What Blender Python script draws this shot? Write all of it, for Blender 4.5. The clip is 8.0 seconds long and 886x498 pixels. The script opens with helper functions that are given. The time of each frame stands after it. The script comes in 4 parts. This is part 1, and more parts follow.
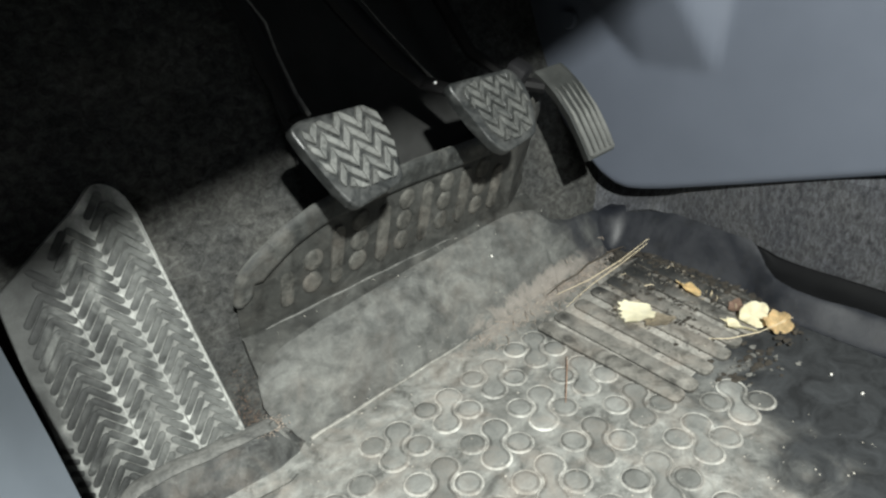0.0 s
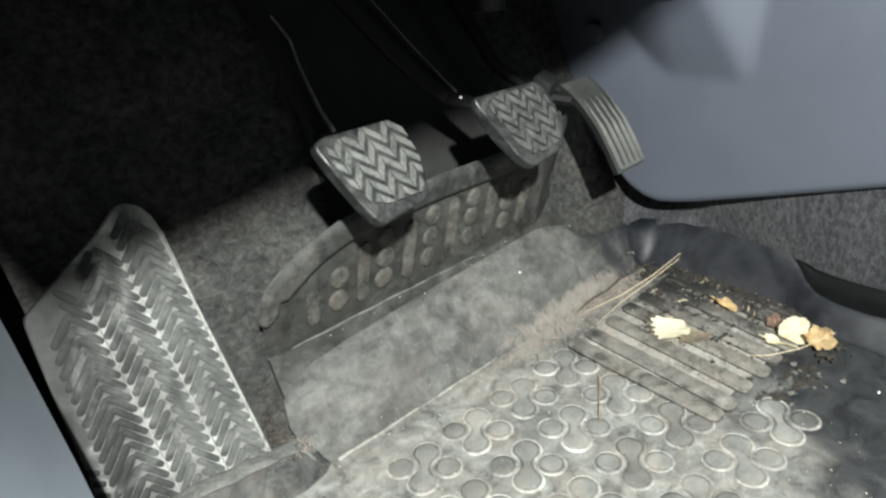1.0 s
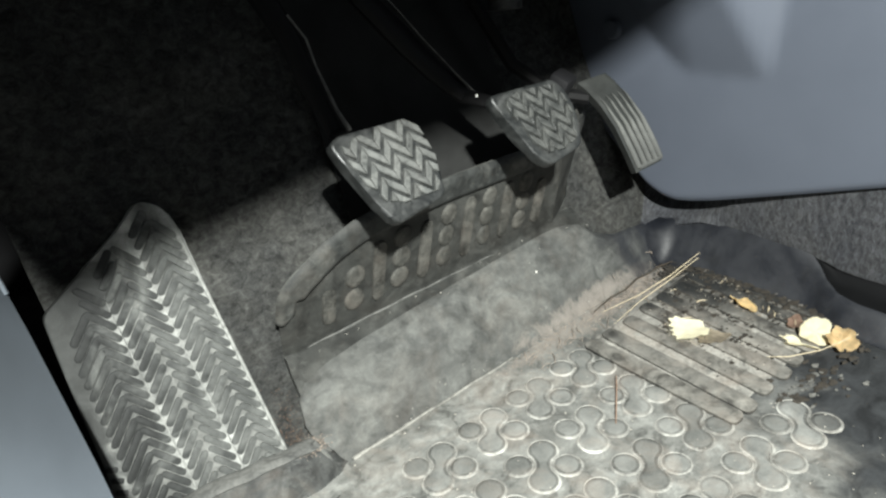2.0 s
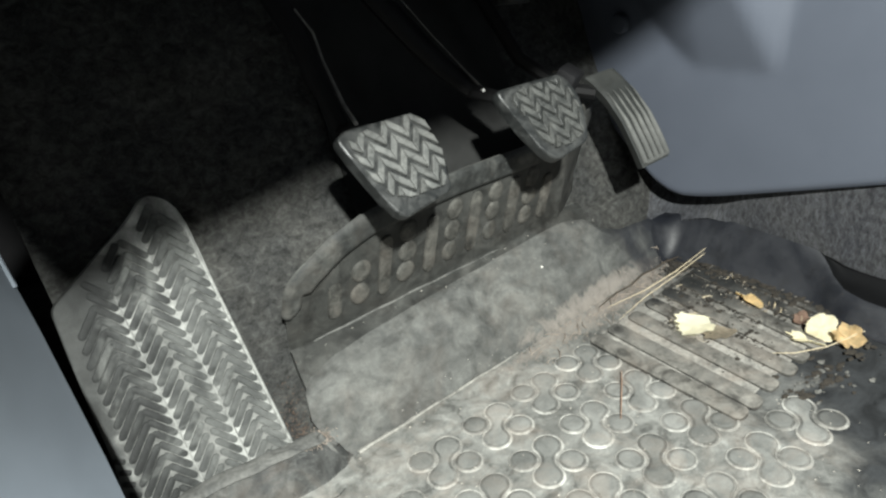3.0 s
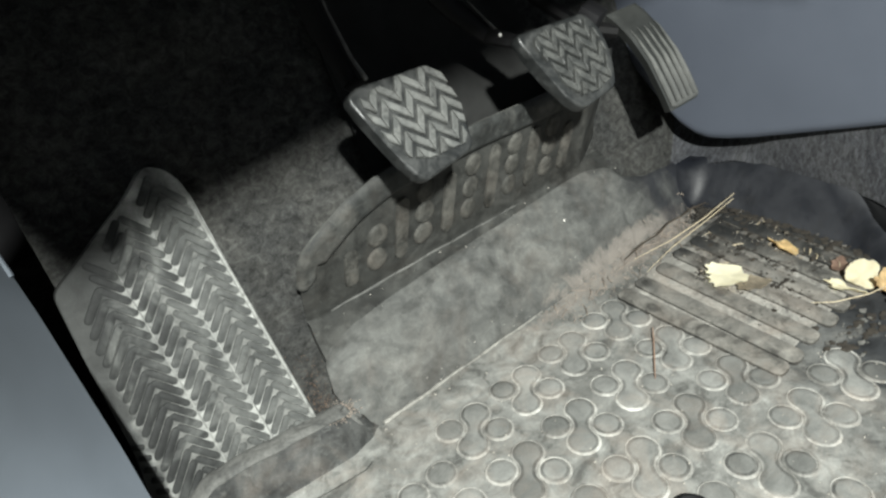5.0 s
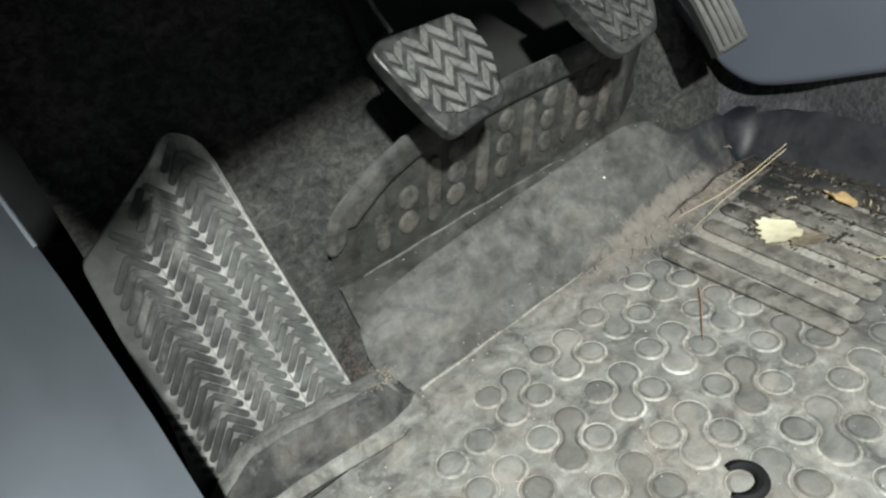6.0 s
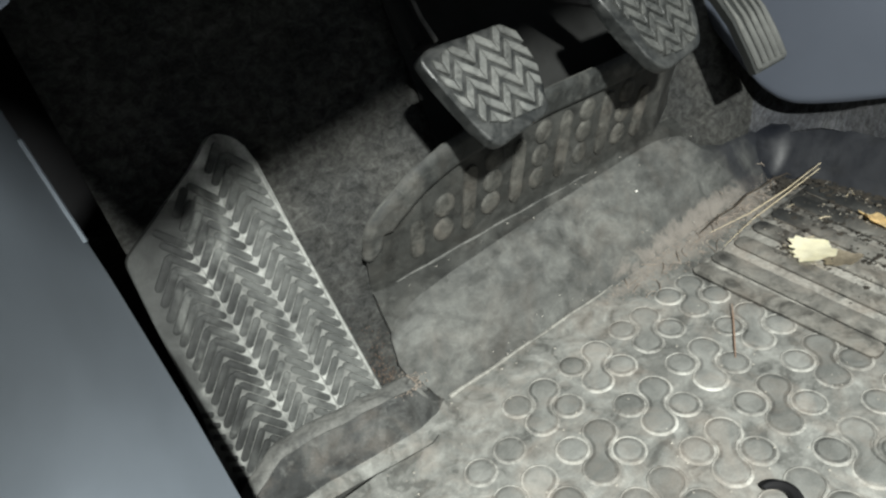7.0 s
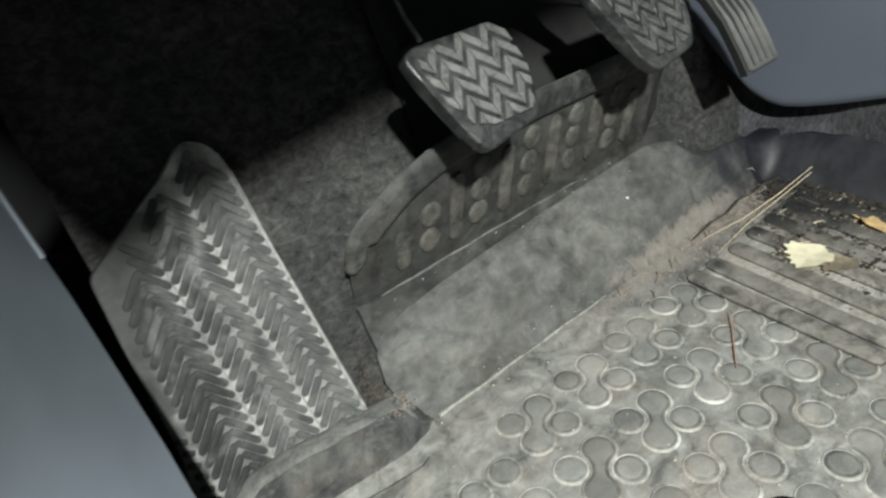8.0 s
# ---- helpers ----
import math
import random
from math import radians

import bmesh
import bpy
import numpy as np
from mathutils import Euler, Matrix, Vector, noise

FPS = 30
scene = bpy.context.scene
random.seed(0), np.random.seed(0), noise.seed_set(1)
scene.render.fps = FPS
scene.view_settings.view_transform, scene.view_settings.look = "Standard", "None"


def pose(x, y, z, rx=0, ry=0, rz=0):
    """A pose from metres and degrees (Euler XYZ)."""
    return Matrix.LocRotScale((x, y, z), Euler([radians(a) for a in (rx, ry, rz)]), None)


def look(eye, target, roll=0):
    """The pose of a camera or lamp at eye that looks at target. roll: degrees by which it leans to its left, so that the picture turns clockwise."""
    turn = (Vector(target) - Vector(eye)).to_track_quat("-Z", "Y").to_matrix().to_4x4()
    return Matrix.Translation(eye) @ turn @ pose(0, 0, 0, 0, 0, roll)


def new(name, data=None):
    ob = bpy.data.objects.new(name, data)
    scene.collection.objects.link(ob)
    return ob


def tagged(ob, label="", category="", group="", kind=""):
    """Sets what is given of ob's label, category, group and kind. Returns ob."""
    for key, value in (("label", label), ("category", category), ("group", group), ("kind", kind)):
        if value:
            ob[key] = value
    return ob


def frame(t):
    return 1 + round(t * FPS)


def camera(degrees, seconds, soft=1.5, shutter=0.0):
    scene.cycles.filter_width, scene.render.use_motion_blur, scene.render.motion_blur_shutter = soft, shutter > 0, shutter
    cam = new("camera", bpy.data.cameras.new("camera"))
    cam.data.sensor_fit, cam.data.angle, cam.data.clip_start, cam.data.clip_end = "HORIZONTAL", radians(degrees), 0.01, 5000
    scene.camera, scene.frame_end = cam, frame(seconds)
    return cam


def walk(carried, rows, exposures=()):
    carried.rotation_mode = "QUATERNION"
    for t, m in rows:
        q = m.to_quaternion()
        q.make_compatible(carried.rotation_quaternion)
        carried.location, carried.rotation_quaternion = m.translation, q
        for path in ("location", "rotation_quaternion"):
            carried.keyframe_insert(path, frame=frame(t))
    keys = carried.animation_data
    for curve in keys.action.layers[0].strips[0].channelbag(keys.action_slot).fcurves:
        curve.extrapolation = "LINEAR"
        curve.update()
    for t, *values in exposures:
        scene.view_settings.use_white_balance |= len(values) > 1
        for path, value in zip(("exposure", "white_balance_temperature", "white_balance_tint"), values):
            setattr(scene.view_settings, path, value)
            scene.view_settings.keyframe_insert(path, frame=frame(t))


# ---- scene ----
cam = camera(66.5, 8.0, soft=2.4, shutter=0.5)
PATH = [
    (0, (-0.345, -0.302, 0.349), (0.788, 1.041, -0.607), -5.1),
    (0.5, (-0.342, -0.298, 0.344), (0.769, 1.066, -0.607), -6.3),
    (1, (-0.341, -0.296, 0.344), (0.754, 1.114, -0.558), -6.8),
    (1.5, (-0.343, -0.294, 0.346), (0.738, 1.155, -0.51), -7.0),
    (2, (-0.34, -0.295, 0.343), (0.718, 1.145, -0.555), -7.4),
    (3.5, (-0.341, -0.293, 0.344), (0.678, 1.164, -0.572), -7.2),
    (4, (-0.34, -0.282, 0.344), (0.607, 1.209, -0.594), -7.6),
    (4.3, (-0.338, -0.285, 0.342), (0.61, 1.192, -0.617), -8.3),
    (4.4, (-0.336, -0.28, 0.36), (0.744, 1.13, -0.575), -12.2),
    (4.5, (-0.335, -0.278, 0.366), (0.715, 1.154, -0.554), -13.4),
    (4.7, (-0.333, -0.267, 0.354), (0.647, 1.146, -0.667), -10.2),
    (5.8, (-0.324, -0.261, 0.333), (0.545, 1.166, -0.766), -13.8),
    (6, (-0.322, -0.255, 0.33), (0.51, 1.182, -0.784), -14.1),
    (6.5, (-0.327, -0.253, 0.332), (0.497, 1.191, -0.78), -13.8),
    (7, (-0.334, -0.248, 0.334), (0.48, 1.219, -0.755), -12.8),
    (7.5, (-0.338, -0.245, 0.334), (0.454, 1.227, -0.764), -12.5),
    (8, (-0.329, -0.231, 0.322), (0.547, 1.217, -0.744), -12.6),
]
walk(cam, [(t, look(eye, target, roll)) for t, eye, target, roll in PATH],
     [(0.0, 0.03), (0.5, 0.1), (1.0, 0.28), (1.5, 0.45), (2.0, 0.32), (3.5, 0.2), (4.5, 0.16), (6.0, -0.14), (7.0, -0.09), (7.5, -0.06), (8.0, -0.2)])

# light: a hand-held torch beside the camera, and weak daylight through the open door
world = bpy.data.worlds.new("sky")
scene.world = world
world.use_nodes = True
wn = world.node_tree.nodes
sky = wn.new("ShaderNodeTexSky")
sky.sky_type, sky.sun_disc, sky.sun_elevation, sky.sun_rotation = "NISHITA", False, radians(35), radians(200)
wn["Background"].inputs["Strength"].default_value = 0.002
world.node_tree.links.new(sky.outputs[0], wn["Background"].inputs["Color"])


def lamp(name, kind, energy, size, m, colour=(1, 1, 1)):
    data = bpy.data.lights.new(name, kind)
    data.energy, data.color = energy, colour
    if kind == "AREA":
        data.shape, data.size = "DISK", size
    else:
        data.shadow_soft_size = size
    ob = new(name, data)
    ob.matrix_world = m
    return ob


torch = lamp("torch_light", "AREA", 23.5, 0.03, look((-0.43, -0.61, 0.675), (-0.02, 0.0, 0.06)), (0.972, 1.0, 0.95))


# ---- materials ----
def tree(name):
    m = bpy.data.materials.new(name)
    m.use_nodes = True
    nt = m.node_tree
    return m, nt, nt.nodes["Principled BSDF"]


def noise_tex(nt, scale, detail=6.0, rough=0.6, stretch=None, rot=None, swirl=0.0):
    """Noise over the place itself, so that no two repeats look alike."""
    out = nt.nodes.new("ShaderNodeNewGeometry").outputs["Position"]
    if stretch or rot:
        mp = nt.nodes.new("ShaderNodeMapping")
        if stretch:
            mp.inputs["Scale"].default_value = stretch
        if rot:
            mp.inputs["Rotation"].default_value = rot
        nt.links.new(out, mp.inputs[0])
        out = mp.outputs[0]
    n = nt.nodes.new("ShaderNodeTexNoise")
    n.inputs["Scale"].default_value, n.inputs["Detail"].default_value, n.inputs["Roughness"].default_value = scale, detail, rough
    n.inputs["Distortion"].default_value = swirl
    nt.links.new(out, n.inputs["Vector"])
    return n


def ramp(nt, src, stops):
    r = nt.nodes.new("ShaderNodeValToRGB")
    while len(r.color_ramp.elements) < len(stops):
        r.color_ramp.elements.new(0.5)
    for e, (p, c) in zip(r.color_ramp.elements, stops):
        e.position = p
        e.color = (*c, 1) if len(c) == 3 else c
    nt.links.new(src, r.inputs[0])
    return r


def mix(nt, fac, a, b):
    x = nt.nodes.new("ShaderNodeMix")
    x.data_type = "RGBA"
    for v, s in ((fac, x.inputs[0]), (a, x.inputs[6]), (b, x.inputs[7])):
        if isinstance(v, (int, float)):
            s.default_value = v
        elif isinstance(v, tuple):
            s.default_value = (*v, 1)
        else:
            nt.links.new(v, s)
    return x.outputs[2]


def bump(nt, bsdf, src, strength, distance):
    b = nt.nodes.new("ShaderNodeBump")
    b.inputs["Strength"].default_value, b.inputs["Distance"].default_value = strength, distance
    nt.links.new(src, b.inputs["Height"])
    nt.links.new(b.outputs[0], bsdf.inputs["Normal"])


def grey(v):
    return (v, v, v)


def times(nt, a, b):
    mm = nt.nodes.new("ShaderNodeMix")
    mm.data_type, mm.blend_type = "RGBA", "MULTIPLY"
    mm.inputs[0].default_value = 1.0
    nt.links.new(a, mm.inputs[6])
    nt.links.new(b, mm.inputs[7])
    return mm.outputs[2]


def drift_mask(nt, y, width, x0, x1):
    """A ragged drift of dirt lying along a crease at y, between x0 and x1."""
    sep = nt.nodes.new("ShaderNodeSeparateXYZ")
    nt.links.new(nt.nodes.new("ShaderNodeNewGeometry").outputs["Position"], sep.inputs[0])
    rag = noise_tex(nt, 62, 6, 0.7, stretch=(1.2, 0.9, 1.0), rot=(0.0, 0.0, 0.7), swirl=1.2)
    off = math_node(nt, "ABSOLUTE", math_node(nt, "SUBTRACT", sep.outputs[1], y), 0.0)
    across = math_node(nt, "MAXIMUM", math_node(nt, "SUBTRACT", 1.0, math_node(nt, "DIVIDE", off, width)), 0.0)
    along = math_node(nt, "MULTIPLY", math_node(nt, "SUBTRACT", sep.outputs[0], x0), math_node(nt, "SUBTRACT", x1, sep.outputs[0]))
    along = math_node(nt, "MAXIMUM", math_node(nt, "DIVIDE", along, (x1 - x0) ** 2 / 4), 0.0)
    level = math_node(nt, "MULTIPLY", math_node(nt, "MULTIPLY", across, along), math_node(nt, "MULTIPLY", math_node(nt, "SUBTRACT", rag.outputs[0], 0.22), 3.4))
    return ramp(nt, level, [(0.34, grey(0.0)), (0.55, grey(0.45)), (1.0, grey(0.75))]).outputs[0]


def math_node(nt, op, a, b=0.0):
    n = nt.nodes.new("ShaderNodeMath")
    n.operation = op
    for k, v in enumerate((a, b)):
        if isinstance(v, (int, float)):
            n.inputs[k].default_value = v
        else:
            nt.links.new(v, n.inputs[k])
    return n.outputs[0]


def spine_tone(nt, depth):
    """Paler along the worn spines of the footrest's herringbone, darker in the hollows between them."""
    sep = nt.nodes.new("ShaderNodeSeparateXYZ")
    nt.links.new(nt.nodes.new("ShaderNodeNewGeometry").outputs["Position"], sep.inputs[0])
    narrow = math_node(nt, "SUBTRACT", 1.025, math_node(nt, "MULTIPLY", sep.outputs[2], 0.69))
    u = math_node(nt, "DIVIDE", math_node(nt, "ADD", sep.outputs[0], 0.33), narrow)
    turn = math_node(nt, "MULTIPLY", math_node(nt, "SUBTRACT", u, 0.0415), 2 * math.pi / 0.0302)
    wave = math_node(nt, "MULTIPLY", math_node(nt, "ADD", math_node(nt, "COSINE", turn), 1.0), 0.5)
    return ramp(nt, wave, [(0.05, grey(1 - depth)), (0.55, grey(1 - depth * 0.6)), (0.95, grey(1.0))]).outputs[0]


def dusty_rubber(name, rubber=(0.085, 0.088, 0.085), dust=(0.24, 0.242, 0.225), amount=0.5, spread=0.14, rough=0.62, pitch=18.0, grain=0.0003, soil=0.0, swirl=1.2, dark=0.5, fade=None, clean=(0.03, 0.0315, 0.035), mottle=0.0, drift=None, spines=0.0, smudge=(0.75, 1.7), streak=0.0, sheen=0.2, each=0.0):
    """Black rubber under a film of dust: broad smears, wiped dark patches, small blotches, brown soil and fine grit."""
    m, nt, b = tree(name)
    broad = noise_tex(nt, pitch, 5, 0.6, swirl=swirl)
    fine = noise_tex(nt, pitch * 8, 6, 0.65, swirl=0.6)
    grit = noise_tex(nt, 1300, 3, 0.7)
    lo, hi = amount - spread, amount + spread
    f1 = ramp(nt, broad.outputs[0], [(1 - hi, grey(0.0)), (1 - lo, grey(1.0))])
    f2 = ramp(nt, fine.outputs[0], [(0.36, grey(0.55)), (0.66, grey(1.0))])
    mul = nt.nodes.new("ShaderNodeMath")
    mul.operation = "MULTIPLY"
    nt.links.new(f1.outputs[0], mul.inputs[0])
    nt.links.new(f2.outputs[0], mul.inputs[1])
    col = mix(nt, mul.outputs[0], rubber, dust)
    wiped = noise_tex(nt, pitch * 2.3, 5, 0.62, stretch=(1.0, 1.3, 1.0), swirl=swirl * 0.8)
    w = ramp(nt, wiped.outputs[0], [(0.3, grey(dark)), (0.5, grey(1.0))])
    col = times(nt, col, w.outputs[0])
    if mottle:
        mo = noise_tex(nt, 48, 6, 0.62, swirl=1.1)
        fm = ramp(nt, mo.outputs[0], [(0.39, grey(1 - mottle)), (0.455, grey(1 - mottle * 0.3)), (0.54, grey(1.0)), (0.64, grey(1 + mottle * 0.6))])
        col = times(nt, col, fm.outputs[0])
        sp = noise_tex(nt, 130, 5, 0.65, swirl=0.8)
        fp = ramp(nt, sp.outputs[0], [(0.58, grey(0.0)), (0.7, grey(mottle * 0.9))])
        col = mix(nt, fp.outputs[0], col, tuple(v * 1.35 for v in dust))
    if streak:
        # shoe soles drag the dust into slanting smears
        st = noise_tex(nt, 42, 5, 0.6, stretch=(0.6, 1.0, 0.9), rot=(0.0, 0.5, 0.4), swirl=1.8)
        fk = ramp(nt, st.outputs[0], [(0.36, grey(1 - streak)), (0.46, grey(1 - streak * 0.35)), (0.54, grey(1 + streak * 0.25)), (0.64, grey(1 + streak * 0.9))])
        col = times(nt, col, fk.outputs[0])
    if soil:
        so = noise_tex(nt, 26, 6, 0.7, swirl=0.8)
        fs = ramp(nt, so.outputs[0], [(0.47, grey(0.0)), (0.7, grey(soil))])
        col = mix(nt, fs.outputs[0], col, (0.29, 0.245, 0.205))
    if drift:
        col = mix(nt, drift_mask(nt, *drift), col, (0.255, 0.23, 0.205))
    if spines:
        col = times(nt, col, spine_tone(nt, spines))
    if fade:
        # the colour falls to the clean tone along a direction
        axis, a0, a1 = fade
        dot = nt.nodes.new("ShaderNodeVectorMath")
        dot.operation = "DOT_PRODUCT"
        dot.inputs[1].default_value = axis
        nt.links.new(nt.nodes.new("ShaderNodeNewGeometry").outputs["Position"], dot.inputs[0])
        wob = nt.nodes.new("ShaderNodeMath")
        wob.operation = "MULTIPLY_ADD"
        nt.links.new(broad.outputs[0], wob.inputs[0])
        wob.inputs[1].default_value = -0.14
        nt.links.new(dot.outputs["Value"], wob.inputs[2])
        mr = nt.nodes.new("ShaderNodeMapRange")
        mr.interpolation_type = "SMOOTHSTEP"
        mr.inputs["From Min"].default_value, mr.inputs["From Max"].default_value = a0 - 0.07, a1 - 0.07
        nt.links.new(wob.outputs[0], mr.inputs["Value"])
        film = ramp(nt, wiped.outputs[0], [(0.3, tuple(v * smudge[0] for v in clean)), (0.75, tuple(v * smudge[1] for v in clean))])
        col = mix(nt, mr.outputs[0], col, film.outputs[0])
    if each:
        # some pieces are walked cleaner than others
        own = ramp(nt, nt.nodes.new("ShaderNodeObjectInfo").outputs["Random"], [(0.0, grey(1 - each)), (0.5, grey(1.0)), (1.0, grey(1 + each * 0.4))])
        col = times(nt, col, own.outputs[0])
    grains = ramp(nt, grit.outputs[0], [(0.3, grey(0.84)), (0.75, grey(1.18))])
    col = times(nt, col, grains.outputs[0])
    nt.links.new(col, b.inputs["Base Color"])
    r = ramp(nt, mul.outputs[0], [(0.0, grey(rough)), (1.0, grey(0.92))])
    nt.links.new(r.outputs[0], b.inputs["Roughness"])
    b.inputs["Specular IOR Level"].default_value = sheen
    bump(nt, b, fine.outputs[0], 0.5, grain)
    return m


def plain(name, colour, rough, metal=0.0, var=0.15, scale=40.0, grain=0.0, spec=0.4, gscale=1500.0):
    m, nt, b = tree(name)
    n = noise_tex(nt, scale, 5, 0.6)
    c = ramp(nt, n.outputs[0], [(0.3, tuple(v * (1 - var) for v in colour)), (0.7, tuple(v * (1 + var) for v in colour))])
    nt.links.new(c.outputs[0], b.inputs["Base Color"])
    r = ramp(nt, n.outputs[0], [(0.3, grey(rough * 0.9)), (0.7, grey(min(1, rough * 1.12)))])
    nt.links.new(r.outputs[0], b.inputs["Roughness"])
    b.inputs["Metallic"].default_value, b.inputs["Specular IOR Level"].default_value = metal, spec
    if grain:
        g = noise_tex(nt, gscale, 2, 0.5)
        bump(nt, b, g.outputs[0], 0.6, grain)
    return m


def carpet_material(name, base, dust):
    m, nt, b = tree(name)
    fib = noise_tex(nt, 1100, 4, 0.75)
    tuft = noise_tex(nt, 130, 6, 0.75, stretch=(1, 2.4, 1), rot=(0.4, 0.3, 0.6), swirl=0.6)
    soil = noise_tex(nt, 22, 5, 0.65)
    c1 = ramp(nt, fib.outputs[0], [(0.3, tuple(v * 0.55 for v in base)), (0.72, tuple(v * 1.7 for v in base))])
    f = ramp(nt, soil.outputs[0], [(0.4, grey(0.0)), (0.75, grey(0.75))])
    col = mix(nt, f.outputs[0], c1.outputs[0], dust)
    shade = ramp(nt, tuft.outputs[0], [(0.34, grey(0.38)), (0.5, grey(0.95)), (0.66, grey(1.6))])
    mm = nt.nodes.new("ShaderNodeMix")
    mm.data_type, mm.blend_type = "RGBA", "MULTIPLY"
    mm.inputs[0].default_value = 1.0
    nt.links.new(col, mm.inputs[6])
    nt.links.new(shade.outputs[0], mm.inputs[7])
    nt.links.new(mm.outputs[2], b.inputs["Base Color"])
    b.inputs["Roughness"].default_value, b.inputs["Specular IOR Level"].default_value = 0.95, 0.15
    bump(nt, b, fib.outputs[0], 1.0, 0.0012)
    return m


# fade: smooth clean rubber on the right, some torch fall-off darkened in
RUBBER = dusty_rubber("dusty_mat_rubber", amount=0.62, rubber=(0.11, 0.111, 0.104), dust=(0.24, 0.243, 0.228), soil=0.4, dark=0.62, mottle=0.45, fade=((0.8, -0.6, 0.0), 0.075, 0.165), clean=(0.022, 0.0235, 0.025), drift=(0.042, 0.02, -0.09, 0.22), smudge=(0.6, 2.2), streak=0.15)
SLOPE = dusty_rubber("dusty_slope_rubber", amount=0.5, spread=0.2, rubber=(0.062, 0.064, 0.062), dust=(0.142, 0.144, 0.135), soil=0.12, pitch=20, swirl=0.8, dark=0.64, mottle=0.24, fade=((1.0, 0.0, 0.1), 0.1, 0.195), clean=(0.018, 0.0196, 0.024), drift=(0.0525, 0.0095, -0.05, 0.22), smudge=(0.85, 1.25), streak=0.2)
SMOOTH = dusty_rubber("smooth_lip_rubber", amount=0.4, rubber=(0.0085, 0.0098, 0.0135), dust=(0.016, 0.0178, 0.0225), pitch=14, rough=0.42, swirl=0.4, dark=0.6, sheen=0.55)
FLAP = dusty_rubber("flap_rubber", amount=0.42, rubber=(0.034, 0.035, 0.033), dust=(0.086, 0.087, 0.081), pitch=18, soil=0.05, mottle=0.3)
FLAP_RIM = dusty_rubber("flap_rim_rubber", amount=0.4, rubber=(0.034, 0.036, 0.035), dust=(0.1, 0.102, 0.095), pitch=26, soil=0.1, mottle=0.3)
BUMP = dusty_rubber("bump_rubber", amount=0.5, rubber=(0.042, 0.0425, 0.039), dust=(0.112, 0.109, 0.098), pitch=40, soil=0.15, mottle=0.4)
LIP = dusty_rubber("lip_rubber", amount=0.45, rubber=(0.034, 0.0355, 0.0355), dust=(0.115, 0.117, 0.111), pitch=30, rough=0.5, soil=0.2, mottle=0.45, dark=0.6, swirl=0.4)
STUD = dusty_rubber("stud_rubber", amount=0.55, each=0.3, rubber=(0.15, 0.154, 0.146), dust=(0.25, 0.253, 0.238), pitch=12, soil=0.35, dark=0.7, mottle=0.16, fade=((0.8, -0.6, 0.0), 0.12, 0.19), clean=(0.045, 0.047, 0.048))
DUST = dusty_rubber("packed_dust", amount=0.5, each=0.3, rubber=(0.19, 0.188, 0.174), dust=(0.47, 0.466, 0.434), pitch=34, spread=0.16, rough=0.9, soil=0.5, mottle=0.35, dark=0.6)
PALE = dusty_rubber("worn_pale_rubber", amount=0.6, rubber=(0.13, 0.128, 0.12), dust=(0.36, 0.352, 0.32), pitch=45, rough=0.8, mottle=0.3)
# grey for the arms' painted edge highlights and the plug's dull collar
GLINT_COLLAR = plain("glint_and_collar_grey", (0.09, 0.089, 0.085), 0.5, var=0.6, scale=120)
# darker stud rubber, painting contact shade just inside the dust bead
STUD_SHADE = dusty_rubber("stud_shade_rubber", amount=0.55, each=0.3, rubber=(0.1, 0.102, 0.096), dust=(0.225, 0.225, 0.21), pitch=14, soil=0.4, mottle=0.35, fade=((0.8, -0.6, 0.0), 0.12, 0.19), clean=(0.04, 0.042, 0.043))
DEEP = dusty_rubber("deep_groove_rubber", amount=0.45, rubber=(0.03, 0.03, 0.028), dust=(0.13, 0.125, 0.112), pitch=45, soil=0.3, mottle=0.4)
BED = dusty_rubber("rib_bed_rubber", amount=0.66, rubber=(0.1, 0.1, 0.094), dust=(0.34, 0.33, 0.3), pitch=40, soil=0.5, mottle=0.5, dark=0.5, fade=((0.75, 0.6, 0.0), 0.05, 0.13), clean=(0.022, 0.022, 0.021))
BED_DARK = plain("dark_crease_rubber", (0.02, 0.02, 0.019), 0.8, var=0.3, scale=200)
RIB = dusty_rubber("rib_rubber", amount=0.68, rubber=(0.08, 0.081, 0.078), dust=(0.2, 0.192, 0.172), pitch=20, soil=0.35, dark=0.45, mottle=0.5, fade=((0.75, 0.6, 0.0), 0.03, 0.11), clean=(0.021, 0.022, 0.022))
# the fade paints the shade on the footrest's left side into these three rubbers
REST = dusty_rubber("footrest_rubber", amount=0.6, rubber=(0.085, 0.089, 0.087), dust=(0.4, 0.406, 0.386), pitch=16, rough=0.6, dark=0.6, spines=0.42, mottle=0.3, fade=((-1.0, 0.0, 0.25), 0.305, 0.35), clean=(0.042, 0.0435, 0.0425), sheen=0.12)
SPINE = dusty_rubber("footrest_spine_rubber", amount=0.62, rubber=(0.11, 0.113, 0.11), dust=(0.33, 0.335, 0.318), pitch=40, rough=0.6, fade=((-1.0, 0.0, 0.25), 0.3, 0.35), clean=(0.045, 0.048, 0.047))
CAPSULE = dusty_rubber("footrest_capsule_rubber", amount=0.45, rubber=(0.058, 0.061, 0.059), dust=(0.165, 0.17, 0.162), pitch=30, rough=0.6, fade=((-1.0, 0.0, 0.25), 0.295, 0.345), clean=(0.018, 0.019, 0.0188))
PAD = dusty_rubber("pedal_rubber", sheen=0.4, amount=0.42, rubber=(0.017, 0.0185, 0.0185), dust=(0.055, 0.057, 0.055), pitch=60, rough=0.36)
TREAD = dusty_rubber("worn_tread_rubber", each=0.25, amount=0.55, rubber=(0.062, 0.065, 0.063), dust=(0.126, 0.128, 0.122), pitch=60, rough=0.42)
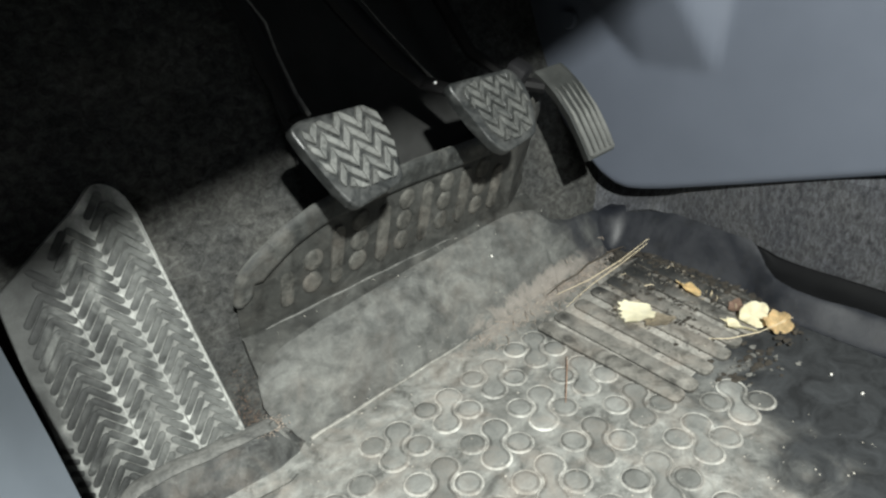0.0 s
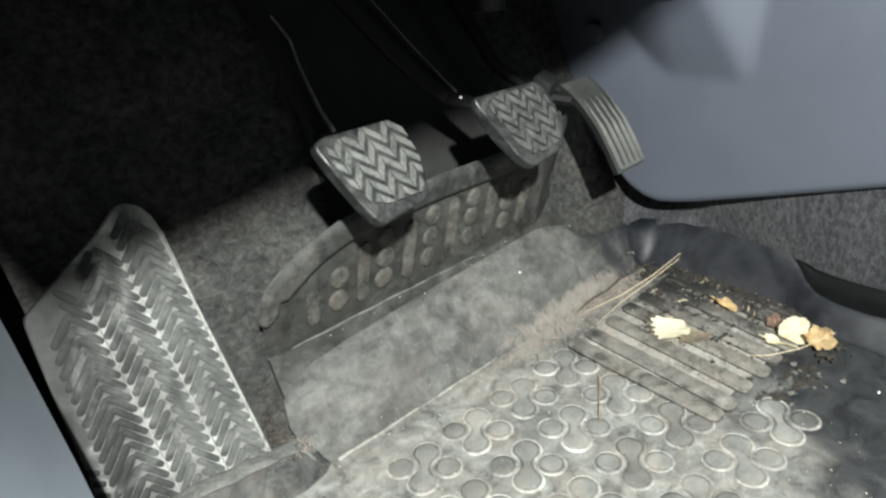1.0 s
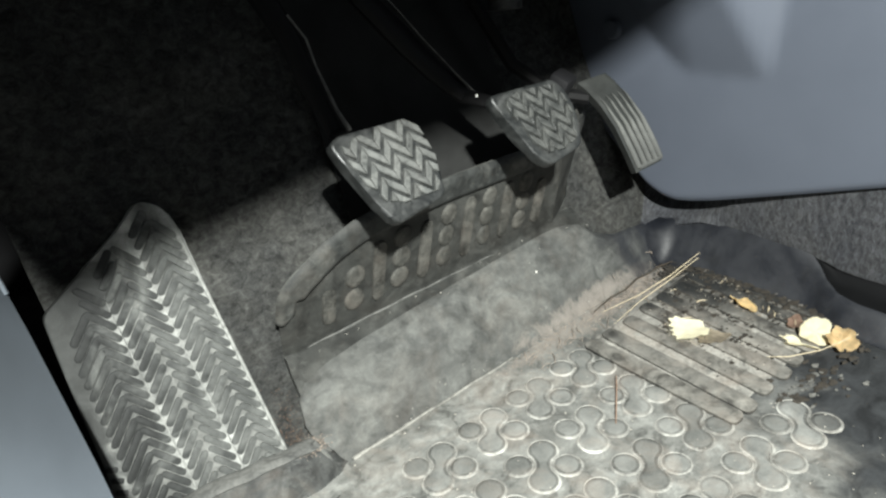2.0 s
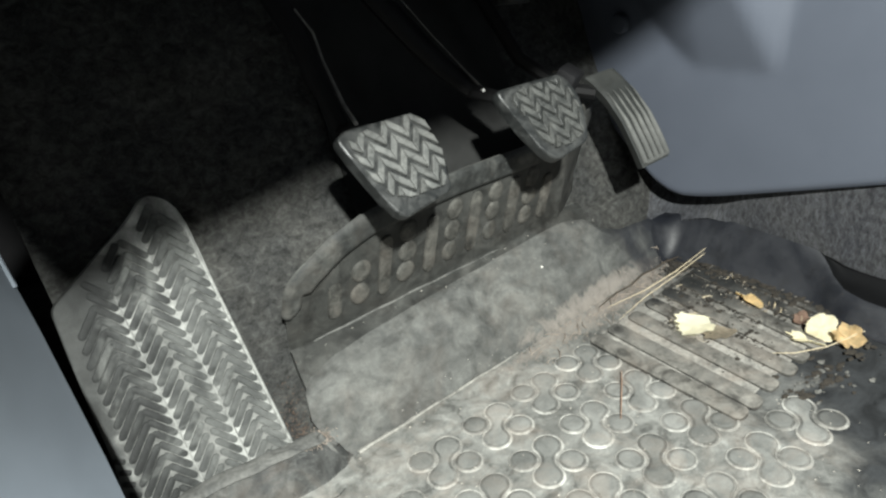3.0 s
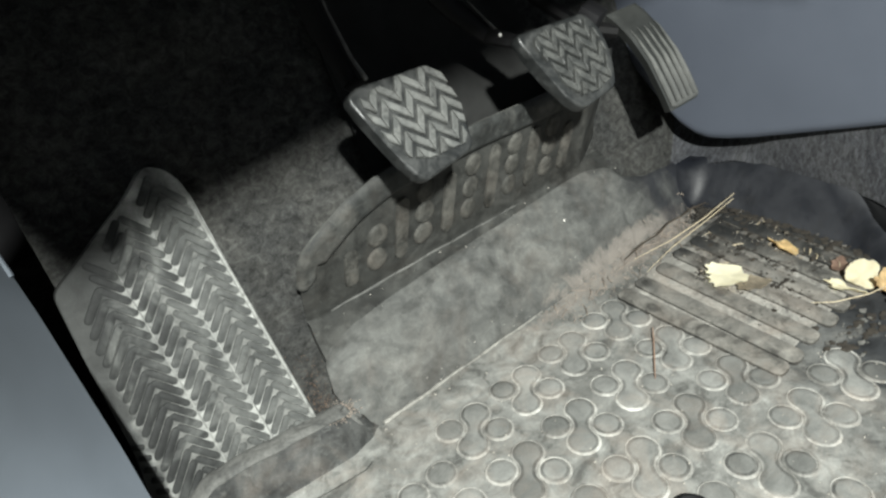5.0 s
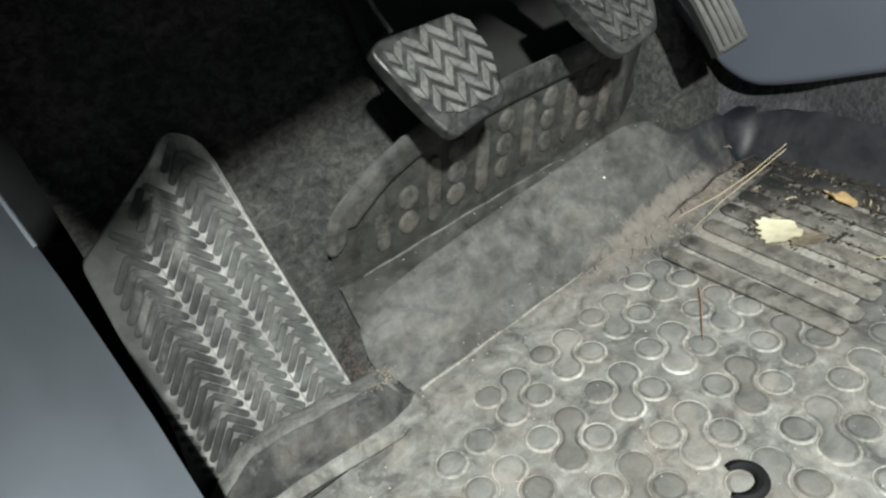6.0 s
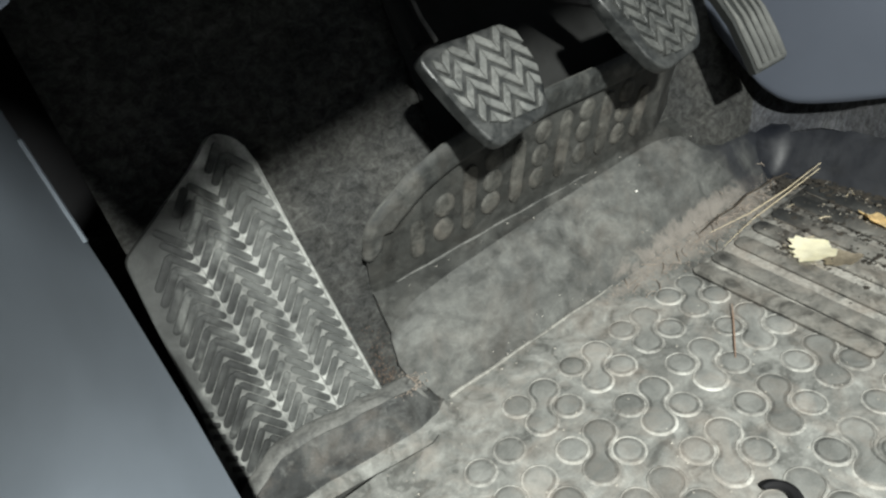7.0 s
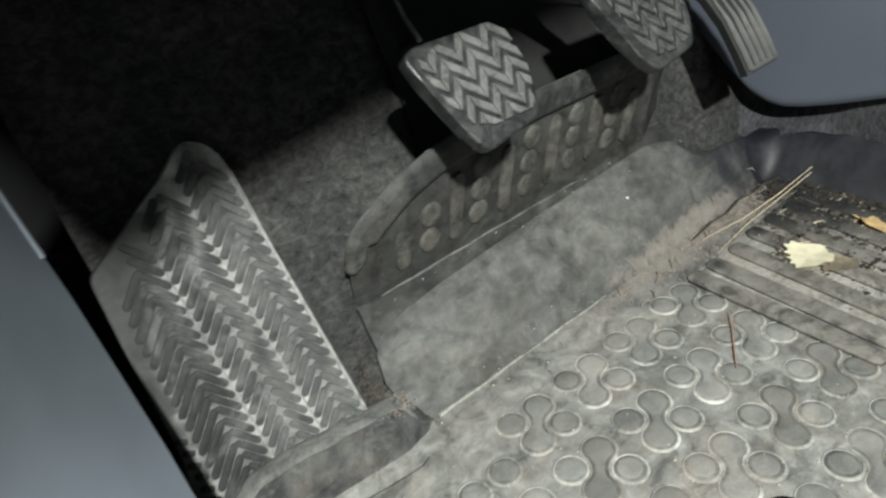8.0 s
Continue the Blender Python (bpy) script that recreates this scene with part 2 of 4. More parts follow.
RIM = dusty_rubber("rim_rubber", amount=0.6, rubber=(0.06, 0.062, 0.061), dust=(0.17, 0.17, 0.16), pitch=40)
TREAD_B = dusty_rubber("brake_tread_rubber", amount=0.5, rubber=(0.034, 0.036, 0.035), dust=(0.09, 0.092, 0.087), pitch=60, rough=0.42)
GAS = dusty_rubber("accelerator_rubber", amount=0.45, rubber=(0.03, 0.032, 0.031), dust=(0.065, 0.067, 0.063), pitch=9, rough=0.42)
GAS_RIB = dusty_rubber("accelerator_rib_rubber", amount=0.5, rubber=(0.075, 0.077, 0.074), dust=(0.16, 0.162, 0.152), pitch=12, rough=0.42)
PLASTIC = plain("blue_grey_plastic", (0.08, 0.091, 0.115), 0.5, var=0.05, scale=12, grain=0.00006)
# console plastic lightened, carrying the door's daylight in its colour
KICK = plain("daylit_grey_plastic", (0.116, 0.134, 0.156), 0.55, var=0.2, scale=6, grain=0.00006)
BLACK = plain("black_plastic", (0.01, 0.01, 0.011), 0.65, var=0.2, spec=0.2)
STEEL = plain("black_painted_steel", (0.006, 0.006, 0.0063), 0.6, var=0.3, scale=90, spec=0.15)
BARE = plain("bare_steel", (0.5, 0.48, 0.44), 0.3, metal=1.0, var=0.25, scale=200)
CARPET = carpet_material("grey_carpet", (0.04, 0.041, 0.04), (0.096, 0.095, 0.087))
CARPET_R = carpet_material("tunnel_carpet", (0.05, 0.052, 0.058), (0.095, 0.096, 0.097))
LEAF = plain("pale_yellow_leaf", (0.97, 0.93, 0.74), 0.75, var=0.06, scale=220, grain=0.0003, gscale=500)
LEAF_P = plain("pale_curled_leaf", (0.86, 0.8, 0.6), 0.75, var=0.1, scale=160, grain=0.0003, gscale=500)
LEAF_B = plain("ochre_leaf", (0.85, 0.66, 0.36), 0.7, var=0.3, scale=120, grain=0.0004, gscale=500)
LEAF_O = plain("brown_ochre_leaf", (0.68, 0.51, 0.28), 0.75, var=0.4, scale=110, grain=0.0004, gscale=500)
STRAW = plain("straw", (0.55, 0.47, 0.33), 0.7, var=0.3, scale=300)
TWIG = plain("red_brown_twig", (0.27, 0.18, 0.13), 0.8, var=0.3, scale=300)
DIRT = plain("dry_dirt", (0.25, 0.21, 0.175), 0.97, var=0.45, scale=200, grain=0.0006, gscale=900)
STONE = plain("white_grit", (0.75, 0.73, 0.68), 0.8, var=0.1)
TRIM = plain("cabin_trim", (0.05, 0.05, 0.053), 0.8, var=0.1)


# ---- mesh helpers ----
def link_bm(name, bm, material, parent=None, label="", smooth=True):
    me = bpy.data.meshes.new(name)
    bmesh.ops.recalc_face_normals(bm, faces=bm.faces)
    bm.to_mesh(me)
    bm.free()
    for mt in material if isinstance(material, (list, tuple)) else [material]:
        me.materials.append(mt)
    if smooth:
        for p in me.polygons:
            p.use_smooth = True
        me.set_sharp_from_angle(angle=radians(38))
    ob = new(name, me)
    if parent:
        ob.parent = parent
    return tagged(ob, label)


part = link_bm


def thing(name, label, category, group="", kind="", at=(0, 0, 0)):
    ob = new(name)
    ob.empty_display_size = 0.02
    ob.location = at
    return tagged(ob, label, category, group, kind)


def again(name, ob, parent, m):
    """One more object on the same mesh, at the pose m."""
    o = new(name, ob.data)
    o.parent = parent
    o.matrix_basis = m
    return o


def sheet(fn, nu, nv, thick=0.003, us=(0.0, 1.0), vs=(0.0, 1.0)):
    """A closed shell over fn(u, v): the face seen, and its back, thick metres behind."""
    us, vs = np.linspace(*us, nu + 1), np.linspace(*vs, nv + 1)
    g = np.array([[fn(u, v) for v in vs] for u in us], dtype=float)
    du, dv = np.gradient(g, axis=0), np.gradient(g, axis=1)
    n = np.cross(du, dv)
    n /= np.linalg.norm(n, axis=2, keepdims=True) + 1e-12
    bm = bmesh.new()
    top = [[bm.verts.new(p) for p in row] for row in g]
    low = [[bm.verts.new(p) for p in row] for row in g - n * thick]
    for i in range(nu):
        for j in range(nv):
            bm.faces.new((top[i][j], top[i + 1][j], top[i + 1][j + 1], top[i][j + 1]))
            bm.faces.new((low[i][j], low[i][j + 1], low[i + 1][j + 1], low[i + 1][j]))
    for i in range(nu):
        for j in (0, nv):
            bm.faces.new((top[i][j], low[i][j], low[i + 1][j], top[i + 1][j]))
    for j in range(nv):
        for i in (0, nu):
            bm.faces.new((top[i][j], low[i][j], low[i][j + 1], top[i][j + 1]))
    return bm


def lerp_points(pts, t):
    """Along a polyline of (t, value...) rows."""
    if t <= pts[0][0]:
        return pts[0][1:]
    for a, b in zip(pts, pts[1:]):
        if t <= b[0]:
            f = (t - a[0]) / (b[0] - a[0])
            f = f * f * (3 - 2 * f) * 0.5 + f * 0.5
            return tuple(x + (y - x) * f for x, y in zip(a[1:], b[1:]))
    return pts[-1][1:]


def prism(outline, m, depth, bevel=0.0, seg=2, back=False):
    """A plate over a closed outline in m's x-y plane, from z=-depth to z=0, with a rounded upper rim."""
    bm = bmesh.new()
    vs = [bm.verts.new((x, y, 0)) for x, y in outline]
    f = bm.faces.new(vs)
    r = bmesh.ops.extrude_face_region(bm, geom=[f])
    low = [v for v in r["geom"] if isinstance(v, bmesh.types.BMVert)]
    for v in low:
        v.co.z -= depth
    if bevel:
        rim = [e for e in bm.edges if all(abs(v.co.z) < 1e-9 for v in e.verts)]
        if back:
            rim += [e for e in bm.edges if all(abs(v.co.z + depth) < 1e-9 for v in e.verts)]
        bmesh.ops.bevel(bm, geom=rim, offset=bevel, segments=seg, profile=0.6, affect="EDGES")
    bm.transform(m)
    return bm


def rounded(pts, r, n=5):
    """Corners of an outline rounded off, each by its own radius or by r."""
    out = []
    k = len(pts)
    for i in range(k):
        p, a, b = Vector(pts[i][:2]), Vector(pts[i - 1][:2]), Vector(pts[(i + 1) % k][:2])
        rr = pts[i][2] if len(pts[i]) > 2 else r
        rr = min(rr, (a - p).length * 0.45, (b - p).length * 0.45)
        s, e = p + (a - p).normalized() * rr, p + (b - p).normalized() * rr
        for j in range(n + 1):
            t = j / n
            q = s * (1 - t) ** 2 + p * 2 * t * (1 - t) + e * t * t
            out.append((q.x, q.y))
    return out


def tube(pts, radius, n=8, flat=1.0):
    """A rod along points, with a radius or one for each point."""
    bm = bmesh.new()
    rings = []
    pts = [Vector(p) for p in pts]
    side = None
    for i, p in enumerate(pts):
        d = (pts[min(i + 1, len(pts) - 1)] - pts[max(i - 1, 0)]).normalized()
        side = (side or Vector((1, 0, 0.01)))
        side = (side - d * side.dot(d)).normalized()
        up = d.cross(side)
        r = radius[i] if isinstance(radius, (list, tuple)) else radius
        rings.append([bm.verts.new(p + side * math.cos(a) * r + up * math.sin(a) * r * flat) for a in [2 * math.pi * k / n for k in range(n)]])
    for a, b in zip(rings, rings[1:]):
        for k in range(n):
            bm.faces.new((a[k], a[(k + 1) % n], b[(k + 1) % n], b[k]))
    bm.faces.new(rings[0][::-1])
    bm.faces.new(rings[-1])
    return bm


def box(size, m=Matrix(), bevel=0.0, seg=2):
    bm = bmesh.new()
    bmesh.ops.create_cube(bm, size=1.0)
    bmesh.ops.scale(bm, vec=size, verts=bm.verts)
    if bevel:
        bmesh.ops.bevel(bm, geom=list(bm.edges), offset=bevel, segments=seg, profile=0.6, affect="EDGES")
    bm.transform(m)
    return bm


def plane_frame(origin, dy, dz):
    """x to the car's right, y up along the surface (dy, dz), z out of it towards the cabin."""
    s = Vector((0, dy, dz)).normalized()
    x = Vector((1, 0, 0))
    n = x.cross(s)
    return Matrix(((x.x, s.x, n.x, origin[0]), (x.y, s.y, n.y, origin[1]), (x.z, s.z, n.z, origin[2]), (0, 0, 0, 1)))


# ---- the shell of the cabin ----
def slab(name, x0, x1, y0, y1, z0, z1, material, label, category):
    m = Matrix.Translation(((x0 + x1) / 2, (y0 + y1) / 2, (z0 + z1) / 2))
    return tagged(link_bm(name, box((x1 - x0, y1 - y0, z1 - z0), m), material, smooth=False), label, category, kind="structure")


slab("floor", -0.6, 1.0, -1.4, 0.6, -0.06, -0.012, CARPET, "dark grey carpeted cabin floor pan", "floor")
slab("wall_front", -0.6, 1.0, 0.6, 0.64, -0.06, 1.3, BLACK, "black bulkhead behind the pedals", "wall")
slab("wall_right", 1.0, 1.04, -1.4, 0.64, -0.06, 1.3, TRIM, "plain grey cabin side", "wall")
# wall_left is an unseen slab added to keep sky light off the toe board
slab("wall_left", -0.64, -0.6, 0.12, 0.64, -0.06, 1.3, BLACK, "unseen black body side blocking sky light ahead of the door opening", "wall")
slab("wall_rear", -0.6, 1.04, -1.44, -1.4, -0.06, 1.3, TRIM, "plain grey rear cabin wall", "wall")
slab("ceiling", -0.6, 1.04, -1.44, 0.64, 1.3, 1.34, TRIM, "plain grey cabin roof lining", "ceiling")

# carpet of the toe board, rising steeply in front of the floor
def toe(u, v):
    x = -0.322 + 0.562 * u
    z = -0.012 + 0.55 * v
    y = 0.076 + 0.36 * (z + 0.012) - 0.02 * math.exp(-((z + 0.012) / 0.02) ** 2)
    sx = max(0.0, min(1.0, (x + 0.125) / 0.07)) * max(0.0, min(1.0, (0.1 - x) / 0.05))
    sz = max(0.0, min(1.0, (z - 0.075) / 0.06))
    y += 0.004 * sx * sx * (3 - 2 * sx) * sz * sz * (3 - 2 * sz)
    k = 0.0015 * noise.noise(Vector((x * 30, z * 30, 0)))
    return (x, y + k, z)


tagged(part("toe_board_carpet", sheet(toe, 120, 90, 0.006), CARPET), "worn dark grey carpet on the steep toe board", "carpet", kind="structure")


# smooth insulation sheet over the carpet behind the pedals
def insulation(u, v):
    x, z = -0.112 + 0.185 * u, 0.1 + 0.3 * v
    p = toe((x + 0.322) / 0.562, (z + 0.012) / 0.55)
    fold = 0.006 * math.sin(u * 9 + v * 2) * v
    return (p[0], p[1] - 0.005 - fold, p[2])


tagged(part("insulation_sheet", sheet(insulation, 40, 40, 0.003), plain("dark_felt", (0.02, 0.0205, 0.02), 0.8, var=0.35, scale=30, spec=0.2)), "smooth dark insulation sheet on the toe board behind the pedals", "insulation", kind="structure")


# right side: carpet of the transmission tunnel, rising under the console
LIP_TOP = [(-0.6, 0.188, 0.014), (-0.3, 0.19, 0.017), (-0.18, 0.1905, 0.02), (-0.15, 0.186, 0.02), (-0.13, 0.187, 0.02), (-0.112, 0.191, 0.021), (-0.1, 0.198, 0.0242), (-0.09, 0.206, 0.0305), (-0.08, 0.212, 0.0378), (-0.07, 0.2155, 0.0428), (-0.0608, 0.2166, 0.045), (0.0059, 0.2215, 0.0445), (0.02, 0.222, 0.042), (0.035, 0.2222, 0.0385), (0.05, 0.2211, 0.0362), (0.06, 0.2194, 0.0265), (0.068, 0.218, 0.0155), (0.075, 0.2156, 0.009), (0.12, 0.2, 0.012)]
CARPET_FOOT = [(-0.6, 0.216, 0.0375), (-0.12, 0.216, 0.0375), (-0.103, 0.216, 0.039), (-0.088, 0.216, 0.0425), (-0.07, 0.2165, 0.0455), *LIP_TOP[10:14], (0.045, 0.222, 0.03), (0.068, 0.218, 0.0205), (0.12, 0.2, 0.02)]


def tunnel(u, v):
    y = -0.6 + 0.8 * u
    x0, h = lerp_points(CARPET_FOOT, y)
    far = max(0.0, min(1.0, (y - 0.0) / 0.05))
    x = x0 - 0.004 - 0.008 * far + 0.14 * v - 0.165 * min(v, 0.5) * (1 - far)
    z = h - 0.007 + 0.012 * far + 0.2 * v ** 1.15
    return (x, y, z + 0.001 * noise.noise(Vector((x * 40, y * 40, 3))))


tagged(part("tunnel_carpet", sheet(tunnel, 80, 24, -0.006), CARPET_R), "dusty grey carpet on the transmission tunnel", "carpet", kind="structure")

# ---- rubber floor mat ----
mat = thing("rubber_floor_mat", "dusty black moulded rubber floor mat with raised studs and ribs", "floor mat")
L = 0.05


def mat_floor(u, v):
    x = -0.345 + 0.54 * u
    y = -0.62 + 0.67 * v
    if x < -0.195:
        y = -0.62 + (0.67 - 0.018 * min(1, (-0.195 - x) / 0.02)) * v
    z = 0.0006 * noise.noise(Vector((x * 14, y * 14, 0)))
    return (x, y, z)


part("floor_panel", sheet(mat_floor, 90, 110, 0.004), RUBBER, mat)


def mat_slope(u, v):
    # from the crease up to the foot of the flap; on the right its upper edge dips round the accelerator
    x = -0.2 + 0.388 * u
    top = lerp_points([(-0.2, 0.42), (-0.1985, 0.58), (-0.195, 0.68), (-0.188, 0.75), (-0.17, 0.812), (-0.14, 0.845), (-0.08, 0.88), (0.02, 0.94), (0.08, 0.95), (0.105, 0.86), (0.12, 0.66), (0.145, 0.56), (0.2, 0.5), (0.25, 0.3)], x)[0]
    t = v * top
    belly = 0.005 * math.sin(math.pi * min(1.0, t)) * min(1.0, u * 14) * min(1.0, (1 - u) * 6)
    y, z = 0.05 + 0.05 * t - belly * 0.8, 0.071 * t + belly * 0.6
    k = 0.0009 * noise.noise(Vector((x * 25, t * 2.5, 7)))
    roll = 0.0035 * max(max(0.0, (v - 0.88) / 0.12) ** 2, max(0.0, 1 - u / 0.03) ** 2)
    return (x - 0.008 * v * (1 - min(1, u * 10)), y - k + roll * 0.8, z + k - roll * 0.4)


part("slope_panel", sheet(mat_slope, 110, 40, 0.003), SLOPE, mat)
part("crease_ridge", tube([(-0.189 + 0.16 * i / 20, 0.0498 + 0.0004 * math.sin(i), 0.0012) for i in range(21)], [(0.0017 - 0.0011 * i / 20) * (1 + 0.25 * math.sin(i * 2.3)) for i in range(21)], 6), PALE, mat, "dust-whitened moulded crease")

# the sheet that carries the slope: it folds at the slope's head and stands up as a flap leaning back to the cabin
FLAP_M = plane_frame((0, 0.1, 0.071), -0.24, 0.97)
FLAP_TOP = [(-0.2005, 0.04), (-0.1985, 0.0555), (-0.195, 0.0618), (-0.187, 0.0688), (-0.162, 0.0846), (-0.14, 0.0922), (-0.122, 0.0955), (-0.05, 0.0968), (0.02, 0.0937), (0.108, 0.0922), (0.123, 0.0892), (0.1295, 0.08)]
FLAP_RIGHT = [(-0.1, 0.1305), (-0.03, 0.123), (-0.004, 0.1155), (0.032, 0.1065), (0.0665, 0.1205), (0.08, 0.129), (0.1, 0.13)]


def flap_top(x):
    return float(np.interp(x, [p[0] for p in FLAP_TOP], [p[1] for p in FLAP_TOP]))


def bend(x, h):
    """How far the right end of the flap turns away from the driver past its moulded fold."""
    k = max(0.0, x - 0.078)
    return -0.42 * k + 0.0011 * math.exp(-((x - 0.077) / 0.0022) ** 2) * max(0.0, min(1.0, (0.055 - h) / 0.02))


def flap_face(u, v):
    u = u ** 1.35
    if v < 0.35:
        t = v / 0.35
        e = max(0.0, min(1.0, (t - 0.82) / 0.16))
        back = 0.0026 * (1 - e * e * (3 - 2 * e))
        x = -0.2 + 0.311 * u - 0.004 * (1 - t) * (1 - u)
        return (x, 0.05 + 0.05 * t + back, 0.071 * t - back * 0.4)
    s = (v - 0.35) / 0.65
    x = -0.2005 + 0.318 * u
    h = flap_top(x) * s
    x = -0.2005 + (float(np.interp(h, [p[0] for p in FLAP_RIGHT], [p[1] for p in FLAP_RIGHT])) + 0.2005) * u
    edge = 0.002 * max(0.0, 1 - u / 0.03) ** 2 + 0.0018 * max(0.0, (s - 0.97) / 0.03) ** 2
    return FLAP_M @ Vector((x, h, bend(x, h) - edge))


flap = part("flap", sheet(flap_face, 130, 90, 0.005), FLAP, mat, "upright rubber flap with bars and dots")


RIM_LINE = [Vector(p) for p in rounded([(-0.2005, 0.034), *FLAP_TOP[:-2]], 0.012, 4)]


def rim_point(u):
    i = u * (len(RIM_LINE) - 1)
    k = min(int(i), len(RIM_LINE) - 2)
    return RIM_LINE[k].lerp(RIM_LINE[k + 1], i - k)


def flap_band(u, v):
    # the thicker band along the flap's upper edge, its inner side cut square
    p, d = rim_point(u), (rim_point(min(1.0, u + 0.03)) - rim_point(max(0.0, u - 0.03))).normalized()
    wide = 0.0165 * min(1.0, 0.12 + u * 2.6)
    lift = 0.0024 * min(1.0, 0.02 + u * 3) * min(1.0, (1 - u) * 14)
    roll = max(0.0, 1 - v / 0.18) ** 2 * 0.0022
    drop = 0.0019 * max(0.0, (v - 0.9) / 0.1)
    q = p + Vector((d.y, -d.x)) * wide * v
    return FLAP_M @ Vector((q.x, q.y, bend(q.x, q.y) + lift - roll - drop))


part("rim", sheet(flap_band, 90, 20, 0.0032), FLAP_RIM, flap, "thicker rounded upper rim")
part("foot_ridge", tube([FLAP_M @ Vector((-0.182 + 0.224 * i / 18, 0.0004 - 0.004 * max(0.0, i / 18 - 0.4) + 0.0005 * math.sin(i * 1.9), 0.0006)) for i in range(19)], [(0.0012 - 0.0007 * (i / 18) ** 0.7) * min(1.0, 0.3 + i / 3) * (1 + 0.3 * math.sin(i * 2.7)) for i in range(19)], 6), RIM, flap, "dust-whitened ridge")


def dome(r, h, n=20):
    bm = bmesh.new()
    rings = []
    for k, (q, z) in enumerate(((1.0, 0.0), (0.94, 0.6), (0.82, 0.92), (0.5, 1.0))):
        rings.append([bm.verts.new((r * q * math.cos(2 * math.pi * i / n), r * q * math.sin(2 * math.pi * i / n), h * z)) for i in range(n)])
    for a, b in zip(rings, rings[1:]):
        for i in range(n):
            bm.faces.new((a[i], a[(i + 1) % n], b[(i + 1) % n], b[i]))
    bm.faces.new(rings[-1])
    return bm


def capsule(length, width, h, n=6):
    pts = [(width / 2 * math.cos(a), length / 2 - width / 2 + width / 2 * math.sin(a)) for a in [math.pi * i / n for i in range(n + 1)]]
    pts += [(-x, -y) for x, y in pts]
    return prism(pts, Matrix.Translation((0, 0, h)), h, h * 0.6, 2)


dot0 = None
for x, rows in ((-0.1405, (0.0243, 0.045)), (-0.0988, (0.0248, 0.0438, 0.062)), (-0.0545, (0.0242, 0.0438, 0.0633)), (-0.0112, (0.026, 0.0452, 0.0624)), (0.0306, (0.0242, 0.0438, 0.0615))):
    for v in rows:
        m = FLAP_M @ Matrix.Translation((x + 0.09 * (v - 0.025), v, 0)) @ Matrix.Rotation(radians(-8), 4, "Z") @ Matrix.Diagonal((1.0 if x < -0.09 else 0.9, 1.1, 1, 1))
        if dot0 is None:
            dot0 = part("dot", dome(0.0086, 0.0022), BUMP, flap)
            dot0.matrix_basis = m
        else:
            again("dot", dot0, flap, m)
bar0 = None
for x, lo, hi in ((-0.1622, 0.0135, 0.044), (-0.118, 0.0135, 0.067), (-0.0746, 0.014, 0.067), (-0.0308, 0.0145, 0.071), (0.0122, 0.0145, 0.069), (0.0524, 0.0135, 0.058)):
    m = FLAP_M @ Matrix.Translation((x, (lo + hi) / 2, 0)) @ Matrix.Rotation(radians(-5), 4, "Z") @ Matrix.Diagonal((1, (hi - lo) / 0.045, 1, 1))
    if bar0 is None:
        bar0 = part("bar", capsule(0.045, 0.0106, 0.0022), BUMP, flap)
        bar0.matrix_basis = m
    else:
        again("bar", bar0, flap, m)


# raised lip in front of the footrest
def left_lip(u, v):
    x = -0.192 - 0.153 * u
    top = lerp_points([(-0.345, 0.012), (-0.33, 0.021), (-0.319, 0.027), (-0.3014, 0.0332), (-0.2823, 0.0325), (-0.2513, 0.0278), (-0.2216, 0.0238), (-0.209, 0.0215), (-0.203, 0.016), (-0.197, 0.009), (-0.192, 0.002)], x)[0]
    y0 = lerp_points([(-0.345, 0.02), (-0.33, 0.035), (-0.29, 0.0365), (-0.22, 0.0275), (-0.205, 0.033), (-0.192, 0.047)], x)[0]
    y1 = lerp_points([(-0.345, 0.036), (-0.33, 0.054), (-0.3, 0.0605), (-0.21, 0.0605), (-0.192, 0.058)], x)[0]
    s = 0.12 * v / 0.4 if v < 0.4 else 0.12 + 0.88 * ((v - 0.4) / 0.6) ** 0.85
    return (x, y0 + (y1 - y0) * v, top * s + 0.0009 * noise.noise(Vector((x * 60, v * 3, 0))) * min(1.0, v * 4) + 0.0004)


part("front_lip", sheet(left_lip, 60, 20, -0.003, vs=(0.38, 1.0)), LIP, mat, "raised rubber lip below the footrest")
part("lip_foot", sheet(left_lip, 60, 8, -0.002, vs=(0.0, 0.39)), RUBBER, mat)


def lip_band(u, v):
    # the flat band on top of the lip, rounded over at both sides
    x, y, z = left_lip(0.06 + 0.94 * u, 1.0)
    wob = 0.0006 * noise.noise(Vector((x * 90, 0, 4)))
    return (x, y - 0.0045 + 0.0145 * v + wob, z + 0.0018 - 0.0022 * (2 * v - 1) ** 4)


part("lip_rim", sheet(lip_band, 60, 10, -0.003), RIM, mat)
part("lip_crease", tube([(lambda p: (p[0], p[1] - 0.001, 0.0007))(left_lip(0.14 + 0.86 * i / 20, 0.0)) for i in range(16)], [0.00022 * (1 + 0.4 * math.sin(i * 2.1)) for i in range(16)], 6), BED_DARK, mat)
part("corner_fold", tube([(-0.2105, 0.0605, 0.0255), (-0.2075, 0.0575, 0.019), (-0.2045, 0.0535, 0.0105), (-0.2015, 0.0485, 0.003)], [0.0022, 0.0018, 0.0016, 0.0008], 8), RIM, mat, "dusty fold at the end of the lip")


